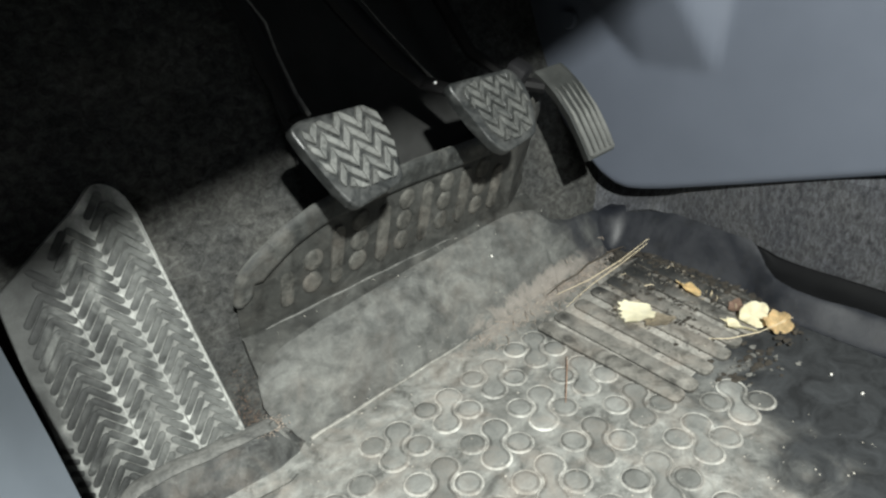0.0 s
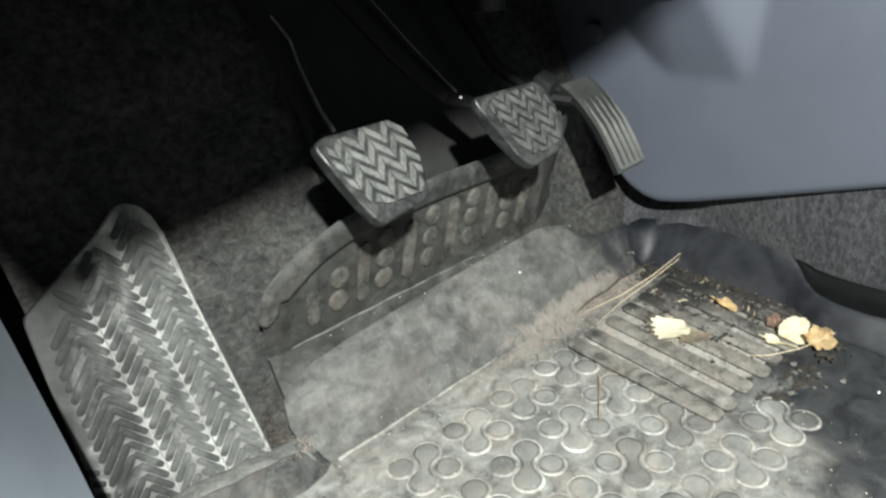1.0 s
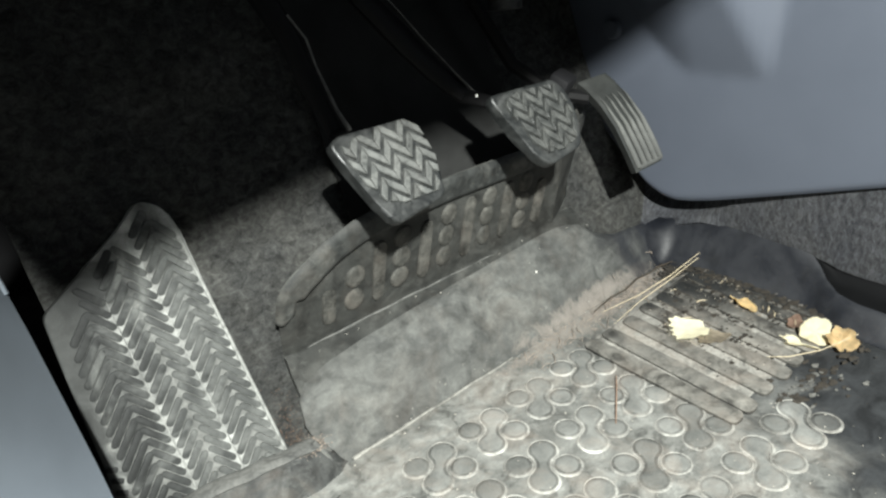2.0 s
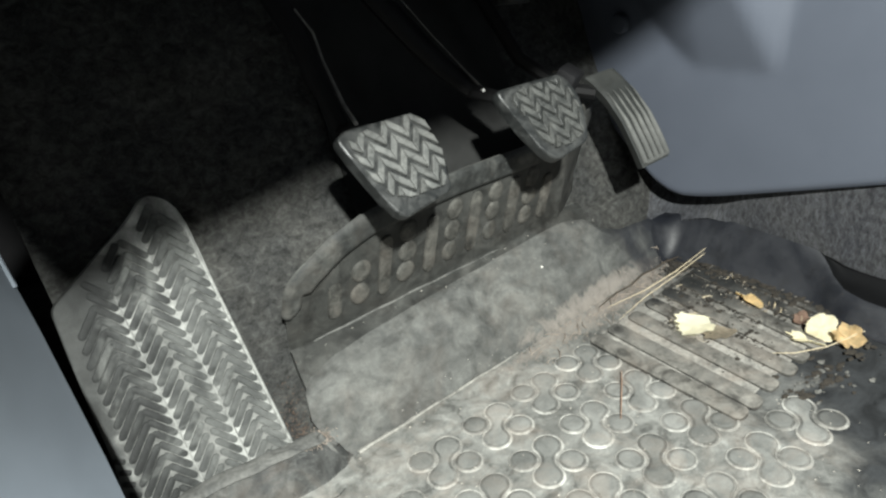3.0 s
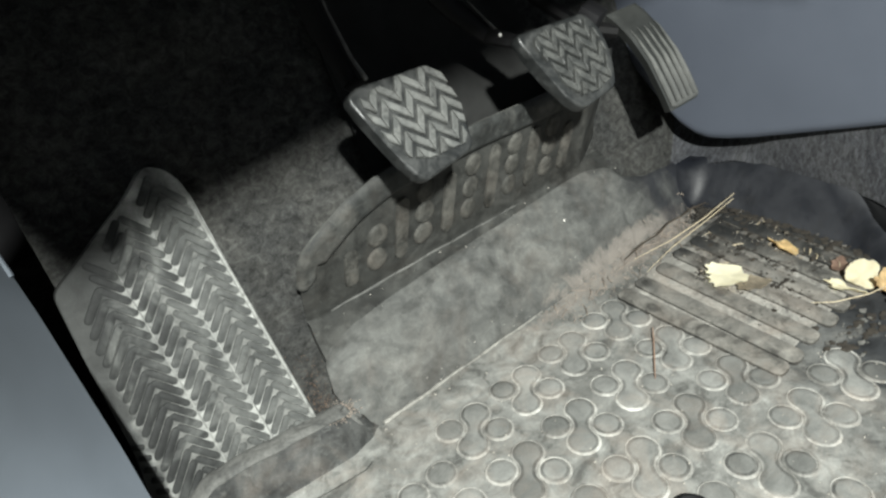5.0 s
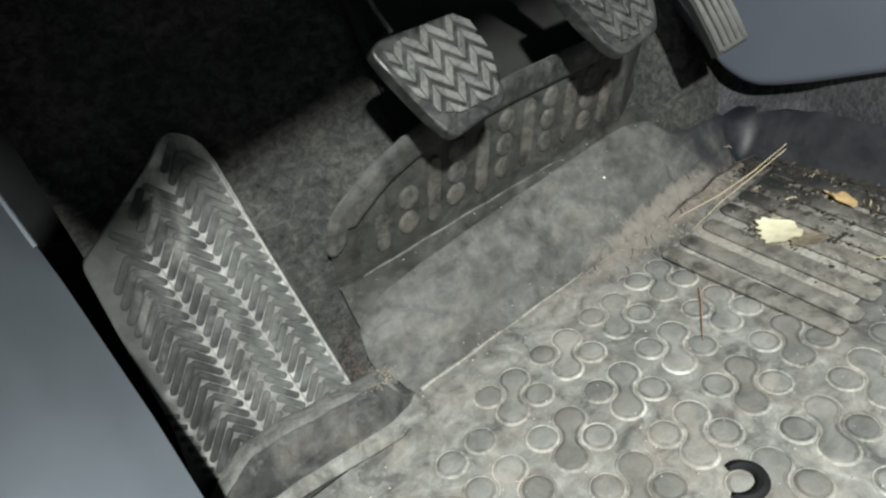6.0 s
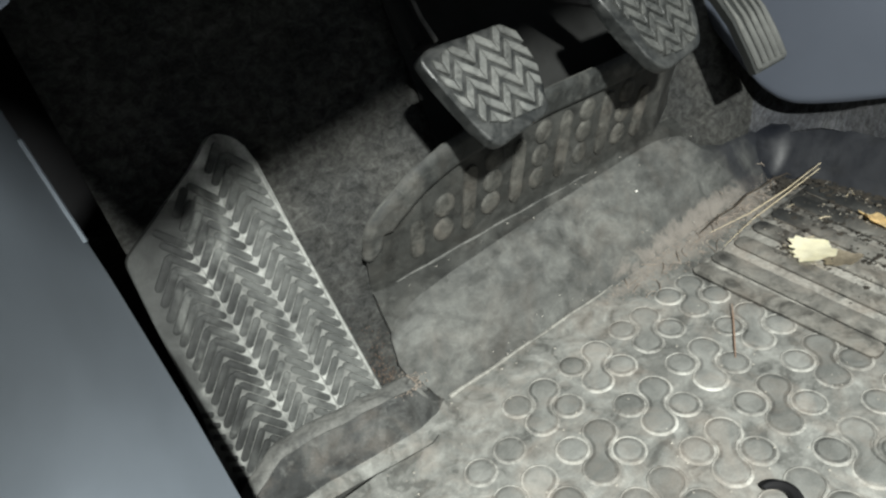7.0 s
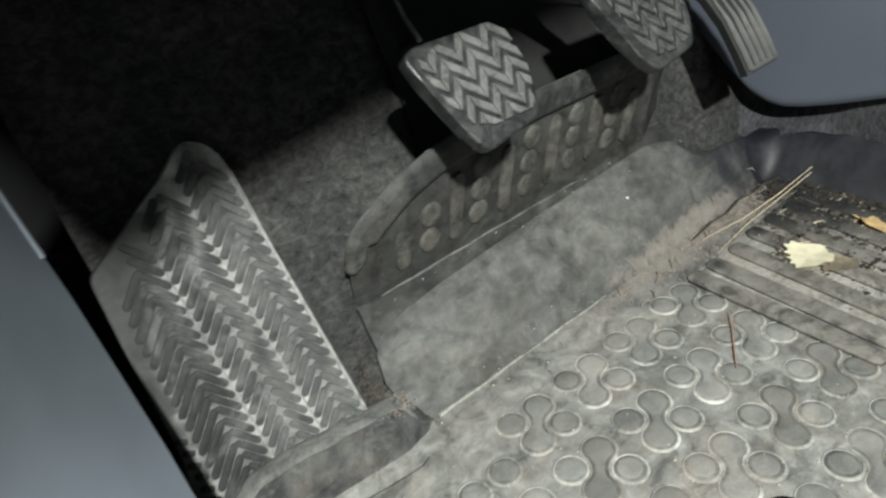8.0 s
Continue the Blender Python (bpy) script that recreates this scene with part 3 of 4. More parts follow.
# raised lip against the tunnel
def right_lip(u, v):
    y = -0.6 + 0.675 * u
    x1, h = lerp_points(LIP_TOP, y)
    x0 = 0.188 - 0.022 * max(0.0, min(1.0, (y - 0.01) / 0.06)) if y > -0.09 else 0.188 - 0.02 * min(1, (-0.09 - y) / 0.03)
    f = v * v * (3 - 2 * v)
    lift = 1.42 * max(0.0, y - 0.05)
    return (x0 + (x1 - x0) * v, y, h * (0.35 * v + 0.65 * f) + lift * (1 - 0.35 * v) + 0.0007)


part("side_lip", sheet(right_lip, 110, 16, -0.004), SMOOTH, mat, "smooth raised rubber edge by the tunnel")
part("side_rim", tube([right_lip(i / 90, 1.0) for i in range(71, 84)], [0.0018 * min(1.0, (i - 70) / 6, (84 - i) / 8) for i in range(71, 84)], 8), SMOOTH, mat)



def hollow_shade(u, v):
    # a near-black sheet added as the shade in the hollow under the carpet
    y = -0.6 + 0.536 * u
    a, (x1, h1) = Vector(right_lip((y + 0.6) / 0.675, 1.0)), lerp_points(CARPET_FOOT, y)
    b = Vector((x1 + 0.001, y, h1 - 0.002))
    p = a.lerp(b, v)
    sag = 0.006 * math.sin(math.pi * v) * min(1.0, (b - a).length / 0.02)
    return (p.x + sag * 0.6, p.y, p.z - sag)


part("hollow_shade", sheet(hollow_shade, 90, 10, -0.002), plain("hollow_shade_black", (0.004, 0.0042, 0.0047), 0.75, var=0.2, spec=0.12), mat, "black sheet standing in for the shade under the carpet edge")

# heel pad ribs in a sunken bed, fanning out a little
part("rib_bed", prism(rounded([(0.022, -0.112), (0.14, -0.113), (0.17, -0.116), (0.196, 0.02), (0.024, 0.017)], 0.006), Matrix.Translation((0, 0, 0.0009)), 0.003, 0.0004, 1), BED, mat, "dusty bed between the ribs")
RIB_EDGES = ((0.0205, 0.0165), (0.042, 0.033), (0.069, 0.058), (0.0955, 0.083), (0.1205, 0.104), (0.146, 0.1265), (0.17, 0.15), (0.1885, 0.172))
for k, (xa, xb) in enumerate(RIB_EDGES):
    y1, y0 = 0.017 - 0.001 * (k % 3), -0.121 - 0.0015 * (k % 2)
    w = 0.0155 if k < 7 else 0.009
    bm = prism(rounded([(xb, y0), (xb + w, y0), (xa + w, y1), (xa, y1)], 0.0065, 7), Matrix.Translation((0, 0, 0.0031)), 0.004, 0.0007)
    bm.normal_update()
    for f in bm.faces:
        if f.calc_center_median().z < 0.0023:
            f.material_index = 1
    part("rib", bm, [RIB, DEEP], mat)


# studs: a dumb-bell and two round studs in each cluster, dust packed round their feet
def stud_outline_dumbbell(r, d, neck, n=9):
    """Two round lobes joined by a waist whose hollows follow the round studs beside it."""
    q = (neck ** 2 + d ** 2 - r ** 2) / (2 * (r - neck))
    f = neck + q
    a = math.atan2(d, f)
    pts = []
    for s in (1, -1):
        for i in range(2 * n + 1):
            b = -a + (math.pi + 2 * a) * i / (2 * n)
            pts.append((s * r * math.cos(b), s * (d + r * math.sin(b))))
        for i in range(1, 6):
            b = a - 2 * a * i / 6
            pts.append((-s * (f - q * math.cos(b)), s * q * math.sin(b)))
    return pts


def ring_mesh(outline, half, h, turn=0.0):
    """A bead of packed dust along an outline, thicker on one side."""
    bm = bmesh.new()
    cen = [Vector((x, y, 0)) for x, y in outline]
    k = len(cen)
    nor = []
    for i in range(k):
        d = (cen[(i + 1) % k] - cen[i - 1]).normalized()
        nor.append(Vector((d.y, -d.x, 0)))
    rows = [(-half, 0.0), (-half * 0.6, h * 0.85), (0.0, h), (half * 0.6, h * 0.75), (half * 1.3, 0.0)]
    thick_dir = Vector((math.cos(radians(-112) - turn), math.sin(radians(-112) - turn), 0))
    full = [0.42 + 0.6 * (0.5 + 0.5 * n.dot(thick_dir)) ** 0.8 + 0.16 * noise.noise(c * 260) for c, n in zip(cen, nor)]
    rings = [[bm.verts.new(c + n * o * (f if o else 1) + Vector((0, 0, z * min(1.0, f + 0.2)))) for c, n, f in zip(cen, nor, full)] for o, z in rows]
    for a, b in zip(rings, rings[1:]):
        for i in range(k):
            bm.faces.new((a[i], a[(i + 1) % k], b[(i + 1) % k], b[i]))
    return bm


def stud_mesh(name, outline, h=0.0006, turn=0.0):
    bm = bmesh.new()
    cen = [Vector((x, y, 0)) for x, y in outline]
    k = len(cen)
    rings = []
    for inset, z in ((0.0, -0.0004), (0.0002, 0.0), (0.0012, h * 0.5), (0.0026, h * 1.0), (0.0038, h * 1.4), (0.0044, h * 1.5)):
        row = []
        for i in range(k):
            d = (cen[(i + 1) % k] - cen[i - 1]).normalized()
            row.append(bm.verts.new(cen[i] - Vector((d.y, -d.x, 0)) * inset + Vector((0, 0, z))))
        rings.append(row)
    for a, b in zip(rings, rings[1:]):
        for i in range(k):
            bm.faces.new((a[i], a[(i + 1) % k], b[(i + 1) % k], b[i]))
    # the outer slope gets the painted contact shade
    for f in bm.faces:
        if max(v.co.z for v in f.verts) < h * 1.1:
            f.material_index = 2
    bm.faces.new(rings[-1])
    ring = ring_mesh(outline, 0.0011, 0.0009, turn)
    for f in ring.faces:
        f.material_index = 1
    me = bpy.data.meshes.new(name)
    ring.to_mesh(me)
    ring.free()
    bm.from_mesh(me)
    bpy.data.meshes.remove(me)
    return link_bm(name, bm, [STUD, DUST, STUD_SHADE], mat)


circle = [(0.0097 * math.cos(2 * math.pi * i / 24), 0.0097 * math.sin(2 * math.pi * i / 24)) for i in range(24)]
bell = stud_outline_dumbbell(0.0103, 0.0138, 0.0049)
round0 = bell0 = None
TURN45 = Matrix.Rotation(radians(-45), 4, "Z")
for i in range(0, 9):
    for j in range(-1, 6):
        x, y = -L * j, -L * i
        if y < -0.147 + 0.625 * (x - 0.07) or (j == -1 and i < 3) or (j == 5 and i < 1):
            continue
        base = Matrix.Translation((x, y, 0))
        edge = j == 4 and i == 0
        if not edge:
            if bell0 is None:
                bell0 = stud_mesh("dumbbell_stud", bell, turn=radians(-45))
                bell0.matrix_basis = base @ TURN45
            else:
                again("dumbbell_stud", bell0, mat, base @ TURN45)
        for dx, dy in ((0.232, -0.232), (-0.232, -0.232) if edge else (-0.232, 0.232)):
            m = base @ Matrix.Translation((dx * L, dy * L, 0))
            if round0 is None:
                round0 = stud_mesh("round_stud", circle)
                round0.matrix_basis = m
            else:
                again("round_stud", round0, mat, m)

# ---- footrest ----
rest = thing("footrest", "worn grey rubber footrest with a herringbone of raised capsules", "footrest")
REST_M = plane_frame((-0.33, 0.066, 0.02), 0.06, 0.165)
rest_outline = rounded([(-0.01, -0.01), (0.102, -0.01), (0.0968, 0.1), (0.0935, 0.176, 0.006), (0.0885, 0.189, 0.006), (0.0765, 0.1965, 0.007), (0.062, 0.184, 0.008), (0.042, 0.1725, 0.01), (0.0045, 0.15, 0.005), (0.002, 0.105, 0.01), (0.0005, 0.045, 0.01), (-0.004, 0.02, 0.01)], 0.004)
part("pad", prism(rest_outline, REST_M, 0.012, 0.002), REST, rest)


def rest_u(u, v):
    """The herringbone narrows a little towards the top."""
    return u * (1 - 0.65 * (v - 0.018))


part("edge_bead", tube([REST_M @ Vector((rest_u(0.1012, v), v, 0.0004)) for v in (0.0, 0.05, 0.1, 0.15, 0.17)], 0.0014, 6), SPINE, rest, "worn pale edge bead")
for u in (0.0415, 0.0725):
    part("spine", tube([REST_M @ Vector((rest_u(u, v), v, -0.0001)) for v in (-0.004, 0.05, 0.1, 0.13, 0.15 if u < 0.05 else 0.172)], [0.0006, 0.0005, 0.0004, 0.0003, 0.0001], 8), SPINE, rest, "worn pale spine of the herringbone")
def inside(p, poly):
    """Whether a point lies within a closed outline."""
    odd = False
    for (ax, ay), (bx, by) in zip(poly, poly[1:] + poly[:1]):
        if (ay > p[1]) != (by > p[1]) and p[0] < ax + (p[1] - ay) / (by - ay) * (bx - ax):
            odd = not odd
    return odd


cap0 = None
for c, mid in enumerate((0.0192, 0.0337, 0.0493, 0.0645, 0.08, 0.0936)):
    for r in range(24):
        v = 0.003 + 0.0078 * r
        if v > (0.143, 0.161, 0.17, 0.178, 0.186, 0.181)[c]:
            continue
        slant = c % 2 == 1
        u, long = rest_u(mid, v), 1.0 if slant else 0.95
        if c == 0:
            # the outer column reaches to the slanting left rim
            low = float(np.interp(v, [0.0, 0.06, 0.12, 0.148], [0.0085, 0.01, 0.0105, 0.0149]))
            half = (0.0258 - low) / 2
            u, v, long = low + half, v + 0.0065 - half / math.tan(radians(43)), (2 * half / math.sin(radians(43)) + 0.002) / 0.0192
        a, reach = radians(39 if slant else -43), 0.0088 * long
        if not all(inside((u - sg * reach * math.sin(a), v + sg * reach * math.cos(a)), rest_outline) for sg in (1, -1)):
            continue
        m = REST_M @ Matrix.Translation((u, v, 0.0)) @ Matrix.Rotation(radians(39 if slant else -43), 4, "Z") @ Matrix.Diagonal((1 if slant else 1.08, long, 1, 1))
        if cap0 is None:
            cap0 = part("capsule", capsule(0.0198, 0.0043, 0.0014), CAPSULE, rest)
            cap0.matrix_basis = m
        else:
            again("capsule", cap0, rest, m)

for r in range(7):
    again("capsule", cap0, rest, REST_M @ Matrix.Translation((0.0035 + 0.0006 * (r % 2), 0.004 + 0.0078 * r, -0.0002)) @ Matrix.Rotation(radians(60), 4, "Z") @ Matrix.Diagonal((0.8, 0.36, 1, 1)))

# ---- pedals ----
def clip_poly(poly, hull):
    """What of a polygon lies inside a convex hull given anticlockwise."""
    out = list(poly)
    n = len(hull)
    for i in range(n):
        (ax, ay), (bx, by) = hull[i], hull[(i + 1) % n]
        side = lambda p: (bx - ax) * (p[1] - ay) - (by - ay) * (p[0] - ax)
        src, out = out, []
        for k in range(len(src)):
            p, q = src[k - 1], src[k]
            sp, sq = side(p), side(q)
            if (sp >= 0) != (sq >= 0):
                t = sp / (sp - sq)
                out.append((p[0] + (q[0] - p[0]) * t, p[1] + (q[1] - p[1]) * t))
            if sq >= 0:
                out.append(q)
        if len(out) < 3:
            return []
    clean = [p for k, p in enumerate(out) if (Vector(p) - Vector(out[k - 1])).length > 1e-4]
    area = sum(clean[k - 1][0] * clean[k][1] - clean[k][0] * clean[k - 1][1] for k in range(len(clean))) / 2
    return clean if len(clean) > 2 and area > 6e-6 else []


def pedal_pad(parent, m, outline, hull, x0, y0, shear, scale=1.0, tread=TREAD):
    """A rubber-covered pad with rows of raised zigzag tread."""
    body = part("rubber_pad", prism(outline, m, 0.0095, 0.002, 3, True), PAD, parent)
    half, pitch, thick, rise = 0.0082 * scale, 0.0103 * scale, 0.0066 * scale, 0.0098 * scale
    for b in range(-3, 7):
        for k in range(-6, 6):
            xa, xb = k * half, (k + 1) * half
            ya, yb = (0.0, rise) if k % 2 == 0 else (rise, 0.0)
            yo = y0 + b * pitch
            quad = [(xa + 0.0003, yo + ya), (xb - 0.0003, yo + yb), (xb - 0.0003, yo + yb + thick), (xa + 0.0003, yo + ya + thick)]
            quad = [(x0 + x + shear * (y - 0.02), y) for x, y in quad]
            quad = clip_poly(quad, hull)
            if quad:
                lean = Matrix.Identity(4)
                lean[2][0] = 0.2 if k % 2 else -0.2
                mid = sum(x for x, _ in quad) / len(quad)
                part("tread_block", prism([(x - mid, y) for x, y in quad], m @ Matrix.Translation((mid, 0, 0.0026)) @ lean, 0.0032, 0.0005, 1), tread, body)
    return body


clutch = thing("clutch_pedal", "black clutch pedal with a worn grey zigzag rubber pad", "pedal", "pedals in the footwell")
CL_M = plane_frame((0, 0.009, 0.186), 0.52, 0.85)
cl_out = rounded([(-0.1665, 0.053, 0.005), (-0.158, 0.0568, 0.005), (-0.135, 0.0545, 0.01), (-0.1125, 0.0548, 0.004), (-0.1055, 0.045, 0.008), (-0.1035, 0.025, 0.02), (-0.107, 0.004, 0.006), (-0.1115, 0.0005, 0.006), (-0.1465, -0.004, 0.005), (-0.152, 0.005, 0.006), (-0.16, 0.03, 0.02)], 0.006)
pedal_pad(clutch, CL_M, cl_out, [(-0.1375, 0.0065), (-0.1135, 0.0058), (-0.1088, 0.0105), (-0.1046, 0.026), (-0.107, 0.046), (-0.1125, 0.0535), (-0.1367, 0.0542), (-0.16, 0.0503), (-0.1605, 0.041), (-0.156, 0.024), (-0.149, 0.0115)], -0.1352, 0.0092, -0.18)
part("arm", tube([(-0.138, 0.045, 0.218), (-0.136, 0.082, 0.222), (-0.145, 0.088, 0.258), (-0.151, 0.09, 0.285), (-0.163, 0.1, 0.32), (-0.17, 0.13, 0.42)], [0.005, 0.006, 0.0075, 0.008, 0.009, 0.009], 10, 0.6), STEEL, clutch, "black steel pedal arm")

# pale rod that paints the highlight on the clutch arm's edge
part("arm_glint", tube([(-0.1275, 0.078, 0.2225), (-0.1335, 0.079, 0.237), (-0.1415, 0.08, 0.266), (-0.1445, 0.08, 0.283), (-0.153, 0.081, 0.298)], [0.0016, 0.0012, 0.0008, 0.0008, 0.0008], 8), GLINT_COLLAR, clutch, "painted highlight along the edge of the arm")

brake = thing("brake_pedal", "black brake pedal with a grey zigzag rubber pad", "pedal", "pedals in the footwell")
BR_M = plane_frame((0, 0.005, 0.182), 0.56, 0.83)
br_out = rounded([(-0.0435, 0.056, 0.005), (0.018, 0.0535, 0.006), (0.025, 0.039, 0.01), (0.023, 0.0205, 0.02), (0.0135, 0.0015, 0.006), (-0.02, -0.003, 0.006), (-0.0285, 0.005, 0.006), (-0.0378, 0.031, 0.02)], 0.006)
pedal_pad(brake, BR_M, br_out, [(-0.0235, 0.0058), (-0.0052, 0.004), (0.0108, 0.0074), (0.018, 0.021), (0.0178, 0.0395), (0.0134, 0.0495), (-0.0199, 0.0525), (-0.0355, 0.0485), (-0.0345, 0.042)], -0.006, 0.008, -0.05, 0.92, TREAD_B)
part("arm", tube([(-0.015, 0.045, 0.212), (-0.02, 0.088, 0.216), (-0.042, 0.095, 0.24), (-0.062, 0.098, 0.264), (-0.09, 0.105, 0.302), (-0.11, 0.135, 0.42)], [0.006, 0.008, 0.0095, 0.0105, 0.011, 0.011], 10, 0.6), STEEL, brake, "black steel pedal arm")
# the brake arm's edge highlight, also a pale rod
part("arm_glint", tube([(-0.01, 0.088, 0.2155), (-0.0325, 0.09, 0.243), (-0.051, 0.09, 0.264), (-0.067, 0.09, 0.284), (-0.1, 0.095, 0.325)], [0.0013, 0.0004, 0.0004, 0.0003, 0.0003], 8), GLINT_COLLAR, brake, "painted highlight along the edge of the arm")
# pale non-metal colour puts the torch's glint on the rivet
part("rivet", dome(0.0012, 0.001, 10), plain("rivet_glint_paint", (0.7, 0.69, 0.66), 0.25), brake, "rivet with its torch glint painted pale").matrix_basis = Matrix.Translation((-0.0212, 0.074, 0.2185)) @ Matrix.Rotation(radians(65), 4, "X")

gas = thing("accelerator_pedal", "grey rubber accelerator pedal with long ribs", "pedal", "pedals in the footwell")
GAS_PROFILE = [(0.0, 0.0235, 0.1295), (0.2, 0.0315, 0.145), (0.45, 0.044, 0.166), (0.7, 0.059, 0.1835), (0.9, 0.073, 0.1945), (1.0, 0.081, 0.199)]


def gas_face(u, v):
    y, z = lerp_points(GAS_PROFILE, v)
    w = 0.0178 + 0.0006 * v
    r = 0.004 * max(0.0, abs(2 * u - 1) - 0.75) * 4
    return (0.1208 - 0.003 * v + (2 * u - 1) * w, y + r * 0.4, z - r * 0.25)


pad = part("rubber_pad", sheet(gas_face, 20, 24, 0.009), GAS, gas)
for k in range(5):
    pts = []
    for i in range(18):
        v = 0.045 + 0.72 * i / 17
        p = gas_face(0.09 + 0.205 * k, v)
        pts.append((p[0], p[1] - 0.0009, p[2] + 0.0005))
    part("rib", tube(pts, [0.0003 + 0.0021 * min(1, (17 - i) / 11) for i in range(18)], 8), GAS_RIB, pad)
part("end_bead", tube([(lambda p: (p[0], p[1] - 0.0009, p[2] + 0.0005))(gas_face(0.09 + 0.82 * i / 8, 0.045)) for i in range(9)], 0.0021, 8), GAS_RIB, pad)
part("arm", tube([(0.105, 0.075, 0.185), (0.09, 0.1, 0.19), (0.06, 0.12, 0.22), (0.03, 0.15, 0.3)], 0.006, 8), STEEL, gas, "black steel arm")
part("pivot_box", box((0.02, 0.016, 0.02), pose(0.05, 0.058, 0.2105, 30, 0, 20), 0.003), BLACK, gas, "small black plastic pivot housing")

# ---- console ----
def con(y, z):
    """How far the moulded side panel bulges towards the driver."""
    zb = 0.191 + 3.2 * max(0.0, y - 0.03) ** 1.5
    main = 0.4 * max(0.0, z - zb)
    facet = 0.85 * max(0.0, y + 0.037 + 0.08 * (z - 0.197))
    a, b = main, facet
    k = 0.006
    hh = max(k - abs(a - b), 0) / k
    return max(0.0, min(a, b) - hh * hh * k / 4)


console = thing("centre_console", "smooth blue-grey plastic side panel of the centre console", "console")
CON_LOW = [(-0.7, 0.31), (-0.171, 0.134), (-0.064, 0.0985), (0.005, 0.076), (0.029, 0.0695), (0.046, 0.0665), (0.06, 0.068), (0.076, 0.075), (0.091, 0.087), (0.12, 0.115), (0.2, 0.2)]


def con_face(u, v):
    y = 0.2 - 0.9 * u ** 1.3
    z0 = float(np.interp(y, [p[0] for p in CON_LOW], [p[1] for p in CON_LOW]))
    z = z0 + (0.62 - z0) * v ** 1.2
    x = 0.19 - con(y, z)
    e = max(0.0, 1 - (z - z0) / 0.006)
    return (x + 0.004 * e * e, y, z)


part("side_panel", sheet(con_face, 150, 90, 0.004), PLASTIC, console)
part("clip", dome(0.0092, 0.005, 18), PLASTIC, console, "round plastic retaining clip").matrix_basis = pose(0.188, 0.114, 0.224, 0, -90, 0)

# ---- door-side kick panel ----
kick = thing("kick_panel", "smooth blue-grey plastic kick panel by the door sill", "trim panel")
EDGE = [(0.0, -0.331, -0.16, -0.06), (0.25, -0.328, -0.03, 0.045), (0.4, -0.328, 0.003, 0.079), (0.55, -0.328, 0.033, 0.112), (0.8, -0.33, 0.072, 0.177), (0.9, -0.332, 0.085, 0.209), (1.0, -0.334, 0.097, 0.245), (1.16, -0.338, 0.112, 0.295)]


def kick_face(u, v):
    e = [float(np.interp(v, [p[0] for p in EDGE], [p[k] for p in EDGE])) for k in (1, 2, 3)]
    a = u * 1.25
    r = 0.02 * (1 - math.exp(-a * 9))
    k = max(0.0, min(1.0, (v - 0.3) / 0.6))
    k = k * k * (3 - 2 * k)
    return (e[0] - 0.005 - (0.2 - 0.13 * k) * a - 0.004 * (1 - math.exp(-a * 20)), e[1] - (0.09 + 0.11 * k) * a - r, e[2] + (0.095 - 0.025 * k) * a + r * 0.6)


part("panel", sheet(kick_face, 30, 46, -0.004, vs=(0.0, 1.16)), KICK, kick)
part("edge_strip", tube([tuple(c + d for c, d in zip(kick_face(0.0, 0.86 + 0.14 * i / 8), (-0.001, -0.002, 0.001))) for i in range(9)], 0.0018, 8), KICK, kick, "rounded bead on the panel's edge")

# ---- dashboard above the footwell ----
dash = thing("dashboard", "underside of the blue-grey plastic dashboard", "dashboard")


def dash_face(u, v):
    # the knee panel, its lower edge and the underside that runs forward from it
    x = -0.62 + 1.3 * u
    low = float(np.interp(x, [-0.62, -0.405, -0.394, -0.384, -0.36, -0.3, -0.18, 0.1], [0.58, 0.54, 0.51, 0.458, 0.464, 0.47, 0.475, 0.476]))
    if v < 0.5:
        t = v * 2
        return (x, -0.29 - 0.01 * math.sin(math.pi * t / 2), 0.85 - (0.85 - low) * t)
    t = (v - 0.5) * 2
    return (x, -0.3 + 0.89 * t, low + 0.012 * min(1, t * 4) + 0.18 * t)


part("knee_panel", sheet(dash_face, 130, 24, 0.006), PLASTIC, dash)


def end_face(u, v):
    # the rounded end of the dashboard beside the door
    z0 = float(np.interp(v, [0, 0.3, 0.5, 0.7, 0.85, 1.0], [0.313, 0.315, 0.32, 0.339, 0.359, 0.371]))
    x0 = float(np.interp(v, [0, 0.3, 0.5, 0.7, 0.85, 1.0], [-0.3665, -0.3375, -0.3275, -0.319, -0.3035, -0.285]))
    return (x0 - 0.015 * u, -0.094 - 0.03 * math.sin(u * 1.5), z0 + 0.22 * u)


part("end_trim", sheet(end_face, 20, 24, 0.006, vs=(0.42, 1.0)), PLASTIC, dash)

